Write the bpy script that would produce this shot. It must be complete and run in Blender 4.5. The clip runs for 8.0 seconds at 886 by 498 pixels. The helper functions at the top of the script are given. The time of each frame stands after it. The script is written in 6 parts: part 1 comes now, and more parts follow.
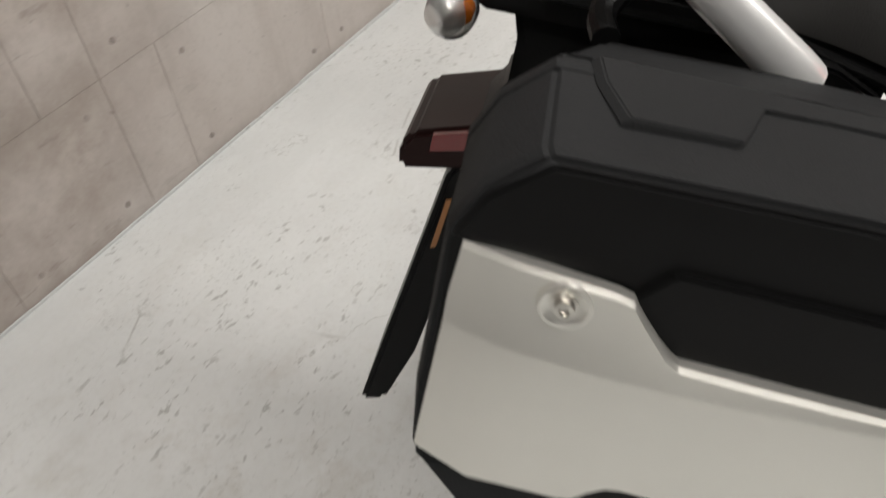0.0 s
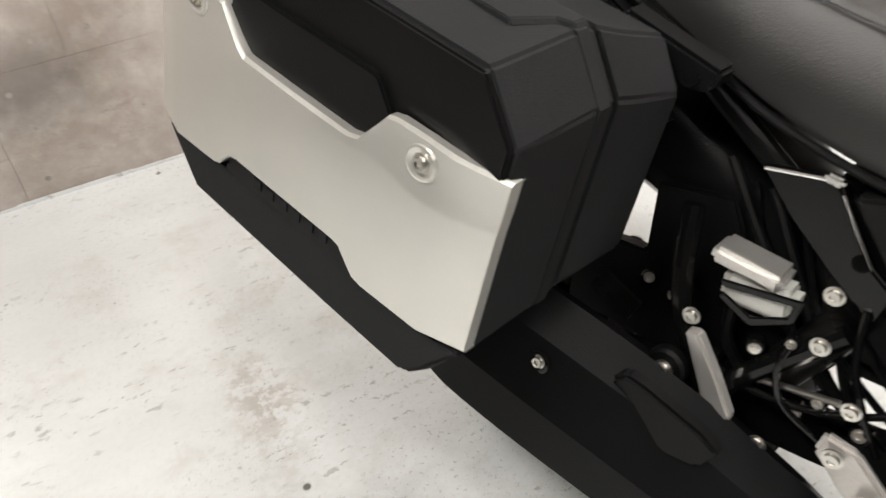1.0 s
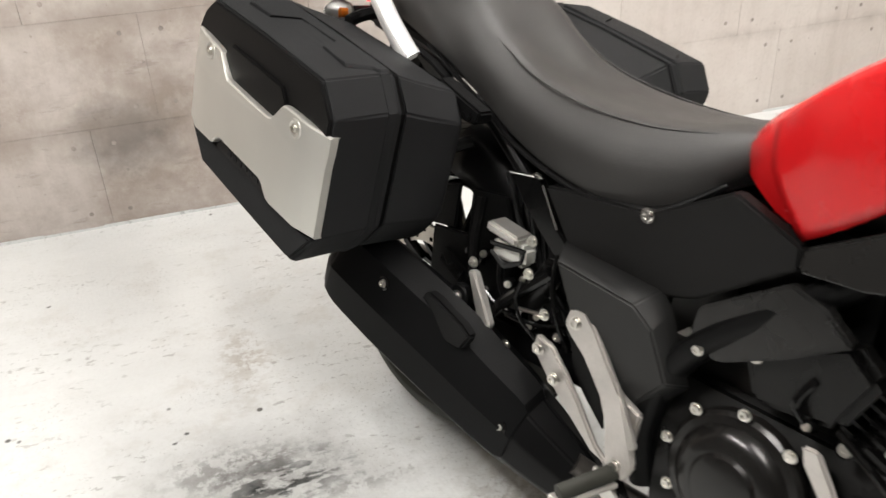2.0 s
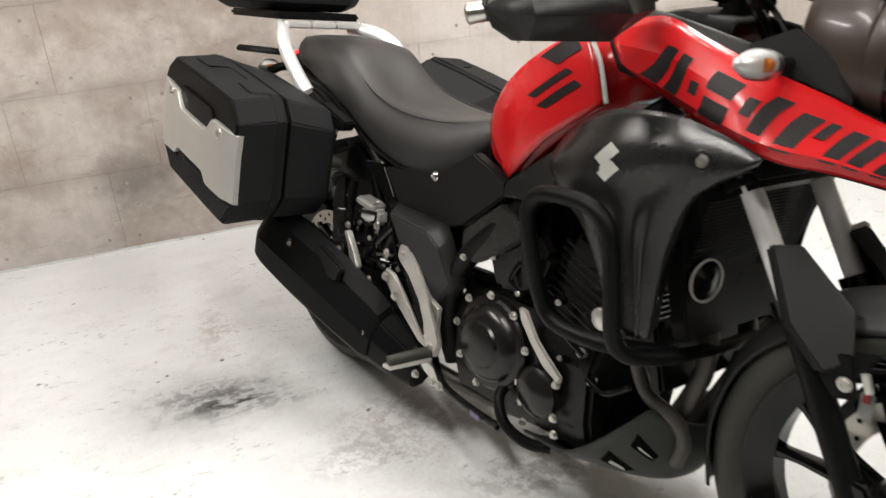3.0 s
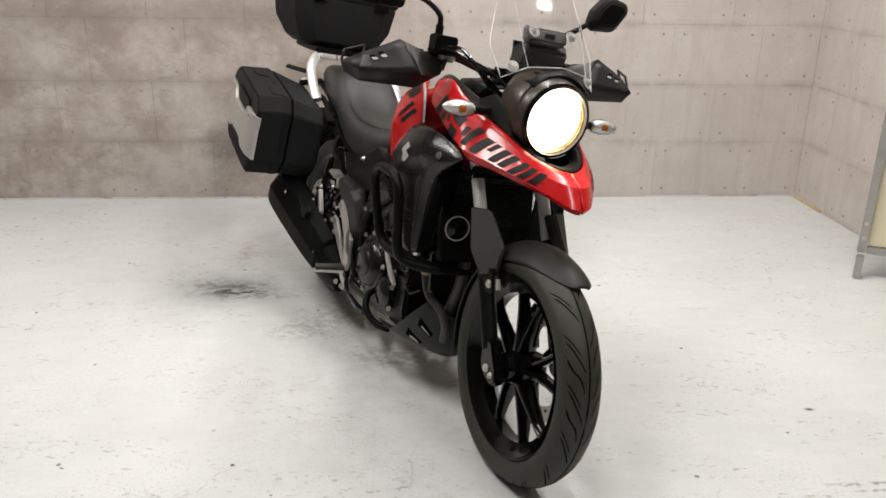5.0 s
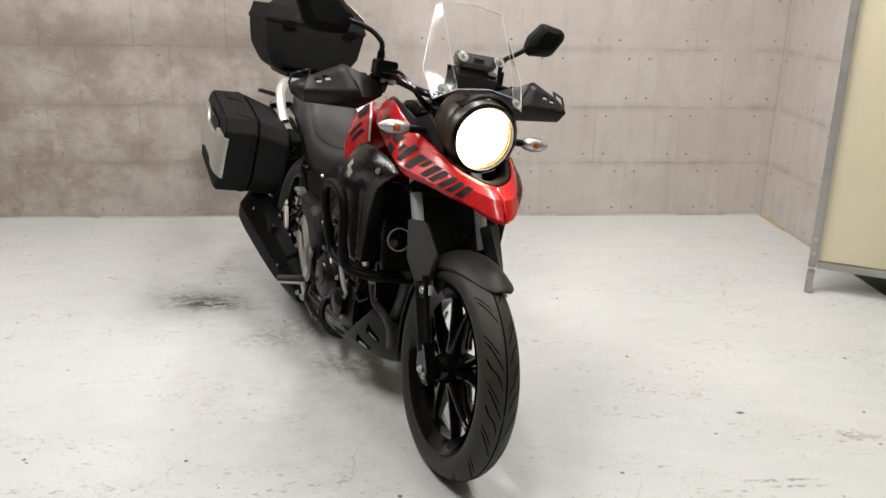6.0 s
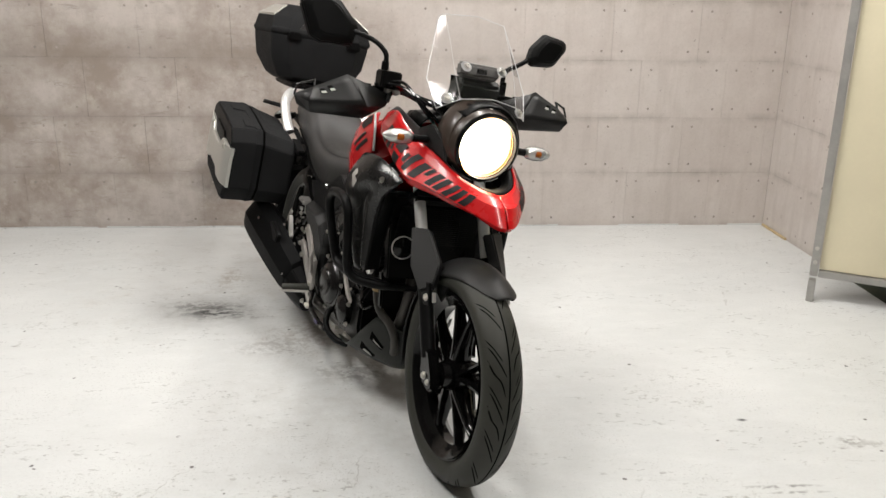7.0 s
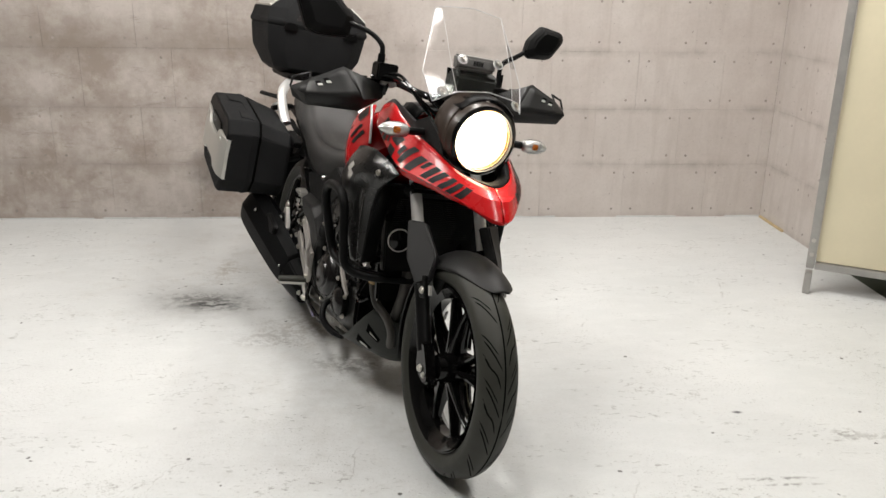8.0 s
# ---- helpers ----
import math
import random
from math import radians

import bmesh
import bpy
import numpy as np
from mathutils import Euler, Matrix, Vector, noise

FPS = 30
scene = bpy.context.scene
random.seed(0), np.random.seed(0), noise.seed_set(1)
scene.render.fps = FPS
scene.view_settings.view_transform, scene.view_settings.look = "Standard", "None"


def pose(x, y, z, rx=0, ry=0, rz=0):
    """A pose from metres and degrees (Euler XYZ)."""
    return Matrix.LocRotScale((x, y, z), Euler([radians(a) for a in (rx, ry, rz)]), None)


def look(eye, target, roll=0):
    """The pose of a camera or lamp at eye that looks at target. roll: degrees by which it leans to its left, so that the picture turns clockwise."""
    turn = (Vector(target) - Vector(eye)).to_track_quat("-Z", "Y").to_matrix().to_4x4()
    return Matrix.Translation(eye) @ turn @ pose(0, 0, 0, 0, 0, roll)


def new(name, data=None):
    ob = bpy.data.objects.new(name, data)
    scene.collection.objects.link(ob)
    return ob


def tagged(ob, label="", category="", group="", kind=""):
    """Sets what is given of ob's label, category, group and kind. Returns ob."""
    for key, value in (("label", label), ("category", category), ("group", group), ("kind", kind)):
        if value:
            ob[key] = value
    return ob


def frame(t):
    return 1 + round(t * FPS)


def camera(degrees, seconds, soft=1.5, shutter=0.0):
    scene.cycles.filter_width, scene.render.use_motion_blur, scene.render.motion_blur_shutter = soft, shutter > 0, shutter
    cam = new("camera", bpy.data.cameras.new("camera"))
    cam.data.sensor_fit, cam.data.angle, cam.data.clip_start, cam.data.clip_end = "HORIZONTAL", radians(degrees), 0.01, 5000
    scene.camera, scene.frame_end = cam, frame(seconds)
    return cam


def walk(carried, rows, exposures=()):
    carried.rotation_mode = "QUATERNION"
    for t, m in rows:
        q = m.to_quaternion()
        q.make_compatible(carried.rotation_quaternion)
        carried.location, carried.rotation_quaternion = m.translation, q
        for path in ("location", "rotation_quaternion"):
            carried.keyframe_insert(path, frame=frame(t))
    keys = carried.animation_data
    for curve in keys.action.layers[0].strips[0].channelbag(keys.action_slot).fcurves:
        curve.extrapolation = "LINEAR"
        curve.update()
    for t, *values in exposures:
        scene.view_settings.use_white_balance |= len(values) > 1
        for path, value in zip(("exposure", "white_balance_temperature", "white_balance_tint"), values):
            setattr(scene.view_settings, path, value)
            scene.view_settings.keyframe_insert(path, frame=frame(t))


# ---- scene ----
cam = camera(56.5, 8.0, shutter=0.25)
PATH = [
    (0, (-1.154, 1.392, 1.116), (-0.017, 2.231, -0.299), -7.0),
    (0.1, (-1.166, 1.347, 1.102), (-0.070, 2.247, -0.308), -6.8),
    (0.2, (-1.161, 1.302, 1.073), (-0.078, 2.236, -0.325), -4.6),
    (0.3, (-1.137, 1.254, 1.049), (-0.092, 2.212, -0.361), -1.9),
    (0.4, (-1.112, 1.204, 1.042), (-0.115, 2.176, -0.393), -0.6),
    (0.5, (-1.089, 1.152, 1.042), (-0.150, 2.180, -0.394), -1.6),
    (0.6, (-1.068, 1.096, 1.046), (-0.191, 2.210, -0.363), -3.7),
    (0.8, (-1.026, 0.966, 1.034), (-0.272, 2.262, -0.288), -6.1),
    (1, (-0.999, 0.826, 1.048), (-0.399, 2.250, -0.222), -6.4),
    (1.2, (-0.985, 0.704, 1.068), (-0.419, 2.239, -0.086), -5.9),
    (1.3, (-0.981, 0.642, 1.072), (-0.419, 2.211, -0.033), -5.2),
    (1.5, (-0.981, 0.520, 1.078), (-0.397, 2.112, 0.018), -3.3),
    (1.7, (-0.980, 0.389, 1.106), (-0.436, 2.010, 0.068), -2.3),
    (2.8, (-0.848, -0.419, 1.158), (-0.358, 1.36, 0.386), -5.1),
    (3, (-0.831, -0.558, 1.17), (-0.355, 1.216, 0.379), -5.5),
    (3.5, (-0.722, -0.928, 1.19), (-0.37, 0.885, 0.423), -4.0),
    (4, (-0.614, -1.208, 1.243), (-0.399, 0.66, 0.561), -1.1),
    (4.5, (-0.51, -1.495, 1.298), (-0.334, 0.372, 0.601), 0.6),
    (5.8, (-0.171, -1.862, 1.327), (-0.047, 0.024, 0.671), 1.0),
    (6, (-0.167, -1.879, 1.332), (-0.042, 0.013, 0.695), 0.8),
    (6.5, (-0.169, -1.905, 1.334), (-0.05, -0.006, 0.718), 1.0),
    (7, (-0.17, -1.907, 1.331), (-0.052, -0.006, 0.72), 0.7),
    (7.5, (-0.168, -1.905, 1.335), (-0.054, -0.008, 0.712), 0.6),
    (8, (-0.164, -1.905, 1.339), (-0.042, -0.012, 0.705), 0.8),
]
walk(cam, [(t, look(eye, target, roll)) for t, eye, target, roll in PATH],
     exposures=[(0.0, -0.16), (0.3, 0.08), (0.5, 0.34), (0.7, 0.46), (1.0, 0.54), (1.6, 0.60), (2.8, 0.46), (3.4, 0.26), (4.0, 0.06), (5.0, -0.04), (6.0, -0.08), (6.5, 0.0), (8.0, 0.0)])

# ---- light ----
world = bpy.data.worlds.new("room_world")
world.use_nodes = True
world.node_tree.nodes["Background"].inputs[0].default_value = (0.75, 0.78, 0.82, 1)
world.node_tree.nodes["Background"].inputs[1].default_value = 0.05
scene.world = world


def area_lamp(x, y, z, sx, sy, watts, colour):
    d = bpy.data.lights.new("ceiling_lamp", "AREA")
    d.shape, d.size, d.size_y, d.energy, d.color = "RECTANGLE", sx, sy, watts, colour
    new("ceiling_lamp", d).matrix_world = pose(x, y, z)


LAMPS = [(-1.95, 1.05, 48), (0.10, 1.35, 33), (1.05, 1.00, 36), (-0.93, -0.20, 26), (0.95, -1.25, 34)]
CEIL = 2.75
for lx, ly, watts in LAMPS:
    area_lamp(lx, ly, CEIL - 0.105, 0.14, 1.25, watts, (1.0, 0.96, 0.915))
head = bpy.data.lights.new("headlight_bulb", "SPOT")
head.energy, head.color, head.spot_size, head.spot_blend, head.shadow_soft_size = 14, (1.0, 0.78, 0.5), 1.9, 0.6, 0.05
HEAD_LAMP = new("headlight_bulb", head)
scene.view_settings.exposure = 0.0


# ---- materials ----
def nodes_of(name):
    m = bpy.data.materials.new(name)
    m.use_nodes = True
    t = m.node_tree
    return m, t, t.nodes["Principled BSDF"]


def mixed(t, fac, a, b, blend="MIX"):
    n = t.nodes.new("ShaderNodeMix")
    n.data_type, n.blend_type = "RGBA", blend
    for sock, v in ((n.inputs[0], fac), (n.inputs[6], a), (n.inputs[7], b)):
        if hasattr(v, "is_linked"):
            t.links.new(v, sock)
        elif isinstance(v, (int, float)):
            sock.default_value = v
        else:
            sock.default_value = (*v, 1)
    return n.outputs[2]


def noise_of(t, vec, scale, detail=4, rough=0.55, stretch=None):
    if stretch:
        mp = t.nodes.new("ShaderNodeMapping")
        mp.inputs["Scale"].default_value = stretch
        t.links.new(vec, mp.inputs[0])
        vec = mp.outputs[0]
    n = t.nodes.new("ShaderNodeTexNoise")
    n.inputs["Scale"].default_value, n.inputs["Detail"].default_value, n.inputs["Roughness"].default_value = scale, detail, rough
    t.links.new(vec, n.inputs["Vector"])
    return n.outputs[0]


def ramp(t, fac, lo, hi, a=0.0, b=1.0):
    n = t.nodes.new("ShaderNodeMapRange")
    for k, v in zip((1, 2, 3, 4), (lo, hi, a, b)):
        n.inputs[k].default_value = v
    t.links.new(fac, n.inputs[0])
    return n.outputs[0]


def math_of(t, op, a, b=0.0):
    n = t.nodes.new("ShaderNodeMath")
    n.operation = op
    for sock, v in ((n.inputs[0], a), (n.inputs[1], b)):
        if hasattr(v, "is_linked"):
            t.links.new(v, sock)
        else:
            sock.default_value = v
    return n.outputs[0]


def bump_of(t, p, height, strength, distance=0.002):
    b = t.nodes.new("ShaderNodeBump")
    b.inputs["Strength"].default_value, b.inputs["Distance"].default_value = strength, distance
    t.links.new(height, b.inputs["Height"])
    t.links.new(b.outputs[0], p.inputs["Normal"])


def mat(name, col, rough=0.5, metal=0.0, var=0.15, scale=9.0, fine=160.0, bump=0.1, coat=0.0, rvar=0.1, spec=0.5):
    m, t, p = nodes_of(name)
    v = t.nodes.new("ShaderNodeTexCoord").outputs["Object"]
    n1, n2 = noise_of(t, v, scale), noise_of(t, v, fine, 3)
    dark, light = tuple(c * (1 - var) for c in col), tuple(min(1, c * (1 + var)) for c in col)
    c = mixed(t, ramp(t, n1, 0.3, 0.7), dark, light)
    c = mixed(t, ramp(t, n2, 0.35, 0.75, 0, 0.35), c, tuple(x * (1 - var) for x in col))
    t.links.new(c, p.inputs["Base Color"])
    t.links.new(ramp(t, n1, 0.3, 0.7, max(0.02, rough - rvar * rough), min(1, rough + rvar * rough)), p.inputs["Roughness"])
    p.inputs["Metallic"].default_value, p.inputs["Coat Weight"].default_value = metal, coat
    p.inputs["Coat Roughness"].default_value, p.inputs["Specular IOR Level"].default_value = 0.06, spec
    if bump:
        bump_of(t, p, n2, bump)
    return m


BLACK_PLASTIC = mat("black_plastic", (0.0036, 0.0036, 0.0037), 0.40, spec=0.11, fine=420, bump=0.25)
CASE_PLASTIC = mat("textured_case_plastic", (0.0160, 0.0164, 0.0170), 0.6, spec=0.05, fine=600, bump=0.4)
# smoother case plastic, its colour darkened for the shade on upright faces
CASE_SHADED = mat("shaded_smooth_case_plastic", (0.0046, 0.0046, 0.0047), 0.42, spec=0.12, fine=500, bump=0.1)
GREY_PLASTIC = mat("grey_plastic", (0.0115, 0.0115, 0.0113), 0.48, spec=0.3, fine=380, bump=0.2)
SHROUD_GREY = mat("shroud_grey_paint", (0.010, 0.0098, 0.0094), 0.27, spec=0.42, fine=200, bump=0.05)
SIDE_GRAIN = mat("grained_side_panel", (0.0056, 0.0055, 0.0054), 0.5, spec=0.17, fine=700, bump=0.5)
BLACK_GLOSS = mat("black_gloss_paint", (0.0035, 0.0035, 0.0035), 0.10, spec=0.22, fine=90, bump=0.01, coat=0.12)
ENGINE_BLACK = mat("engine_black_paint", (0.0055, 0.0054, 0.0052), 0.28, spec=0.18, fine=140, bump=0.15)
CLUTCH_GREY = mat("engine_cover_paint", (0.0075, 0.007, 0.0066), 0.22, spec=0.34, fine=140, bump=0.05)
SILVER_PLATE = mat("silver_painted_plate", (0.60, 0.59, 0.55), 0.35, 0.72, var=0.04, fine=900, bump=0.03)
ALLOY = mat("cast_alloy", (0.62, 0.60, 0.57), 0.36, 0.75, var=0.1, fine=300, bump=0.15)
RAIL_SILVER = mat("silver_rail_paint", (0.75, 0.75, 0.74), 0.3, 0.5, var=0.05, fine=300, bump=0.05)
CHROME = mat("chrome", (0.8, 0.79, 0.77), 0.14, 1.0, var=0.05, fine=60, bump=0.0)
STEEL = mat("bolt_steel", (0.6, 0.58, 0.54), 0.3, 1.0, var=0.1, fine=200, bump=0.1)
STANCHION = mat("polished_fork_tube", (0.90, 0.89, 0.87), 0.16, 0.35, var=0.03, fine=60, bump=0.0)
DISC_STEEL = mat("brake_disc_steel", (0.50, 0.47, 0.42), 0.35, 1.0, var=0.15, fine=200, bump=0.1)
RED = mat("red_tank_paint", (0.47, 0.008, 0.010), 0.26, var=0.06, fine=500, bump=0.01, coat=0.25, spec=0.28)
DECAL = mat("black_decal", (0.012, 0.010, 0.010), 0.5, spec=0.2, fine=200, bump=0.02)
VINYL = mat("seat_vinyl", (0.019, 0.0183, 0.0175), 0.44, spec=0.42, scale=14, fine=700, bump=0.35)
RUBBER = mat("tyre_rubber", (0.029, 0.0295, 0.0240), 0.55, spec=0.3, scale=20, fine=300, bump=0.2)
# shade inside grooves, holes, slots and seams, put into a near-black colour
GROOVE_SHADE = mat("groove_shade", (0.002, 0.002, 0.002), 0.95, spec=0.05, fine=100, bump=0)
SKID = mat("skid_plate_coat", (0.020, 0.022, 0.019), 0.5, spec=0.25, fine=260, bump=0.2)
EXHAUST = mat("exhaust_coat", (0.0034, 0.0034, 0.0036), 0.40, spec=0.09, fine=200, bump=0.1)
SHIELD_BLACK = mat("satin_heat_shield", (0.0036, 0.0037, 0.0039), 0.45, spec=0.08, fine=400, bump=0.2)
HEADER = mat("header_pipe_steel", (0.06, 0.055, 0.05), 0.45, 0.6, fine=120, bump=0.1)
WHITE_PLASTIC = mat("milky_plastic", (0.46, 0.46, 0.43), 0.35, fine=100, bump=0.02)
HOSE_GREY = mat("worn_rubber_hose", (0.045, 0.041, 0.036), 0.45, var=0.25, spec=0.35, fine=200, bump=0.1)
DARK_RED = mat("dark_red_lens", (0.10, 0.006, 0.006), 0.12, fine=60, bump=0, coat=0.5)
SMOKED_RED = mat("smoked_red_housing", (0.013, 0.0055, 0.005), 0.32, spec=0.12, fine=60, bump=0)
AMBER = mat("dull_amber_reflector", (0.22, 0.09, 0.025), 0.3, fine=60, bump=0)
ORANGE = mat("orange_reflector", (0.75, 0.20, 0.02), 0.2, fine=60, bump=0)
LOGO_SILVER = mat("silver_emblem", (0.72, 0.71, 0.68), 0.25, 0.6, fine=60, bump=0)
BADGE_TAN = mat("tan_fitting", (0.35, 0.24, 0.12), 0.4, 0.5, fine=60, bump=0)
PURPLE = mat("violet_sticker", (0.10, 0.085, 0.16), 0.4, fine=60, bump=0)


def thin_clear(name, tint, gloss_rough=0.03, ior=1.49):
    """Thin clear sheet: sees straight through, mirrors more at a flat angle."""
    m, t, p = nodes_of(name)
    see, gloss, fr, mx = (t.nodes.new("ShaderNode" + k) for k in ("BsdfTransparent", "BsdfGlossy", "Fresnel", "MixShader"))
    see.inputs[0].default_value = (*tint, 1)
    gloss.inputs["Roughness"].default_value, fr.inputs["IOR"].default_value = gloss_rough, ior
    t.links.new(fr.outputs[0], mx.inputs[0])
    t.links.new(see.outputs[0], mx.inputs[1])
    t.links.new(gloss.outputs[0], mx.inputs[2])
    t.links.new(mx.outputs[0], t.nodes["Material Output"].inputs[0])
    return m


ACRYLIC = thin_clear("clear_acrylic", (0.975, 0.977, 0.977), 0.05, 1.42)
ACRYLIC_EDGE = mat("polished_acrylic_edge", (0.62, 0.62, 0.62), 0.2, fine=60, bump=0)
SHELL_BROWN = mat("smoked_headlight_bezel", (0.034, 0.024, 0.018), 0.36, spec=0.35, fine=90, bump=0.02, coat=0.15)
RIB_CHROME = mat("headlight_reflector_ribs", (0.72, 0.42, 0.20), 0.18, 0.8, fine=90, bump=0.02)
BRACKET_GREY = mat("grey_bracket_plastic", (0.14, 0.137, 0.13), 0.4, fine=300, bump=0.05)
LENS = thin_clear("clear_lamp_lens", (0.96, 0.96, 0.95), 0.04, 1.55)


def glow(name, col, strength):
    m, t, p = nodes_of(name)
    p.inputs["Base Color"].default_value = (*col, 1)
    p.inputs["Emission Color"].default_value, p.inputs["Emission Strength"].default_value = (*col, 1), strength
    return m


BULB_GLOW = glow("headlight_glow", (1.0, 0.88, 0.68), 12.0)
EDGE_GLOW = glow("headlight_edge_glow", (1.0, 0.62, 0.30), 1.7)
TAIL_GLOW = glow("tail_lamp_glow", (1.0, 0.03, 0.03), 1.6)
TUBE_GLOW = glow("fluorescent_tube", (1.0, 0.97, 0.92), 6.0)


def mirror_glass():
    m, t, p = nodes_of("mirror_glass")
    p.inputs["Base Color"].default_value, p.inputs["Metallic"].default_value, p.inputs["Roughness"].default_value = (0.9, 0.9, 0.9, 1), 1, 0.02
    return m


MIRROR = mirror_glass()


def spot_mask(t, pos, x, y, z, rx, ry, rz, lo=0.3, hi=1.0):
    """1 inside an uneven blob round a place, 0 outside."""
    mp = t.nodes.new("ShaderNodeMapping")
    mp.inputs["Location"].default_value = (-x / rx, -y / ry, -z / rz)
    mp.inputs["Scale"].default_value = (1 / rx, 1 / ry, 1 / rz)
    t.links.new(pos, mp.inputs[0])
    ln = t.nodes.new("ShaderNodeVectorMath")
    ln.operation = "LENGTH"
    t.links.new(mp.outputs[0], ln.inputs[0])
    wob = math_of(t, "MULTIPLY", math_of(t, "SUBTRACT", noise_of(t, pos, 14, 5, 0.65), 0.5), 1.1)
    return ramp(t, math_of(t, "ADD", ln.outputs["Value"], wob), hi, lo)


def voronoi_of(t, pos, scale):
    vo = t.nodes.new("ShaderNodeTexVoronoi")
    vo.inputs["Scale"].default_value = scale
    t.links.new(pos, vo.inputs["Vector"])
    return vo.outputs["Distance"]


def floor_material():
    m, t, p = nodes_of("painted_concrete_floor")
    pos = t.nodes.new("ShaderNodeNewGeometry").outputs["Position"]
    mul = lambda a, b: math_of(t, "MULTIPLY", a, b)
    big, mid, fine = noise_of(t, pos, 1.1, 4, 0.5), noise_of(t, pos, 7, 6, 0.65), noise_of(t, pos, 90, 3)
    c = mixed(t, ramp(t, big, 0.3, 0.7), (0.555, 0.572, 0.568), (0.640, 0.650, 0.642))
    c = mixed(t, ramp(t, noise_of(t, pos, 3.2, 5, 0.6, (0.7, 1.5, 1)), 0.38, 0.78, 0, 0.45), c, (0.53, 0.538, 0.525))
    c = mixed(t, ramp(t, noise_of(t, pos, 11, 5, 0.6, (0.6, 1.4, 1)), 0.45, 0.75, 0, 0.4), c, (0.68, 0.69, 0.685))
    c = mixed(t, ramp(t, fine, 0.45, 0.8, 0, 0.16), c, (0.42, 0.42, 0.40))
    # thin worn patches, drawn out by sweeping
    worn = mul(ramp(t, noise_of(t, pos, 1.9, 4, 0.6), 0.50, 0.66), ramp(t, noise_of(t, pos, 26, 8, 0.78, (0.5, 1.4, 1)), 0.58, 0.72))
    c = mixed(t, mul(worn, 0.24), c, (0.36, 0.335, 0.285))
    # darker brownish mottling in a broad patch under the motorcycle
    under = spot_mask(t, pos, -0.22, 0.72, 0, 0.62, 0.85, 1, 0.2, 1.2)
    c = mixed(t, mul(mul(under, ramp(t, noise_of(t, pos, 11, 6, 0.72), 0.42, 0.70)), 0.36), c, (0.30, 0.275, 0.24))
    # dark flecks, in short rows and clusters
    rows_of = ramp(t, noise_of(t, pos, 3.4, 5, 0.7, (0.6, 1.7, 1)), 0.48, 0.58)
    flecks = mul(ramp(t, noise_of(t, pos, 46, 5, 0.7, (0.6, 1.2, 1)), 0.585, 0.61), rows_of)
    c = mixed(t, mul(flecks, 0.45), c, (0.12, 0.115, 0.10))
    dirt = mul(spot_mask(t, pos, -0.95, 1.85, 0, 1.0, 0.95, 1, 0.3, 1.2), ramp(t, noise_of(t, pos, 3.1, 4, 0.6), 0.34, 0.56))
    grit = mul(mul(ramp(t, noise_of(t, pos, 58, 8, 0.82), 0.575, 0.65), ramp(t, noise_of(t, pos, 13, 4, 0.7), 0.44, 0.62)), dirt)
    c = mixed(t, mul(grit, 0.72), c, (0.14, 0.13, 0.115))
    smudge = mul(ramp(t, noise_of(t, pos, 9, 6, 0.72), 0.50, 0.70), dirt)
    c = mixed(t, mul(smudge, 0.36), c, (0.36, 0.325, 0.275))
    small = mul(ramp(t, noise_of(t, pos, 120, 4, 0.7), 0.60, 0.63), ramp(t, noise_of(t, pos, 2.3, 5, 0.7), 0.46, 0.62))
    c = mixed(t, mul(small, 0.55), c, (0.14, 0.135, 0.12))
    speck = mul(ramp(t, voronoi_of(t, pos, 12), 0.10, 0.06), ramp(t, noise_of(t, pos, 17, 2), 0.54, 0.57))
    c = mixed(t, mul(speck, 0.9), c, (0.05, 0.046, 0.042))
    # thin cracks in the paint
    crack = t.nodes.new("ShaderNodeTexVoronoi")
    crack.feature = "DISTANCE_TO_EDGE"
    crack.inputs["Scale"].default_value = 2.1
    warp = t.nodes.new("ShaderNodeVectorMath")
    warp.operation = "ADD"
    t.links.new(pos, warp.inputs[0])
    t.links.new(mul(noise_of(t, pos, 4, 5, 0.7), 0.5), warp.inputs[1])
    t.links.new(warp.outputs[0], crack.inputs["Vector"])
    hair = mul(ramp(t, crack.outputs["Distance"], 0.006, 0.002), ramp(t, noise_of(t, pos, 2.7, 4, 0.6), 0.55, 0.62))
    c = mixed(t, mul(hair, 0.45), c, (0.20, 0.19, 0.17))
    # glassy grit bared by the front wheel
    glass = mul(mul(ramp(t, voronoi_of(t, pos, 62), 0.30, 0.16), ramp(t, noise_of(t, pos, 24, 3, 0.7), 0.47, 0.56)), spot_mask(t, pos, 0.16, -0.30, 0, 0.62, 0.42, 1, 0.3, 1.1))
    # oil smear with a soft grey patch round it, tyre smudges and scuffs
    torn = ramp(t, noise_of(t, pos, 30, 6, 0.72), 0.46, 0.54)
    swirl = ramp(t, noise_of(t, pos, 15, 4, 0.6, (0.7, 1.6, 1)), 0.475, 0.525)
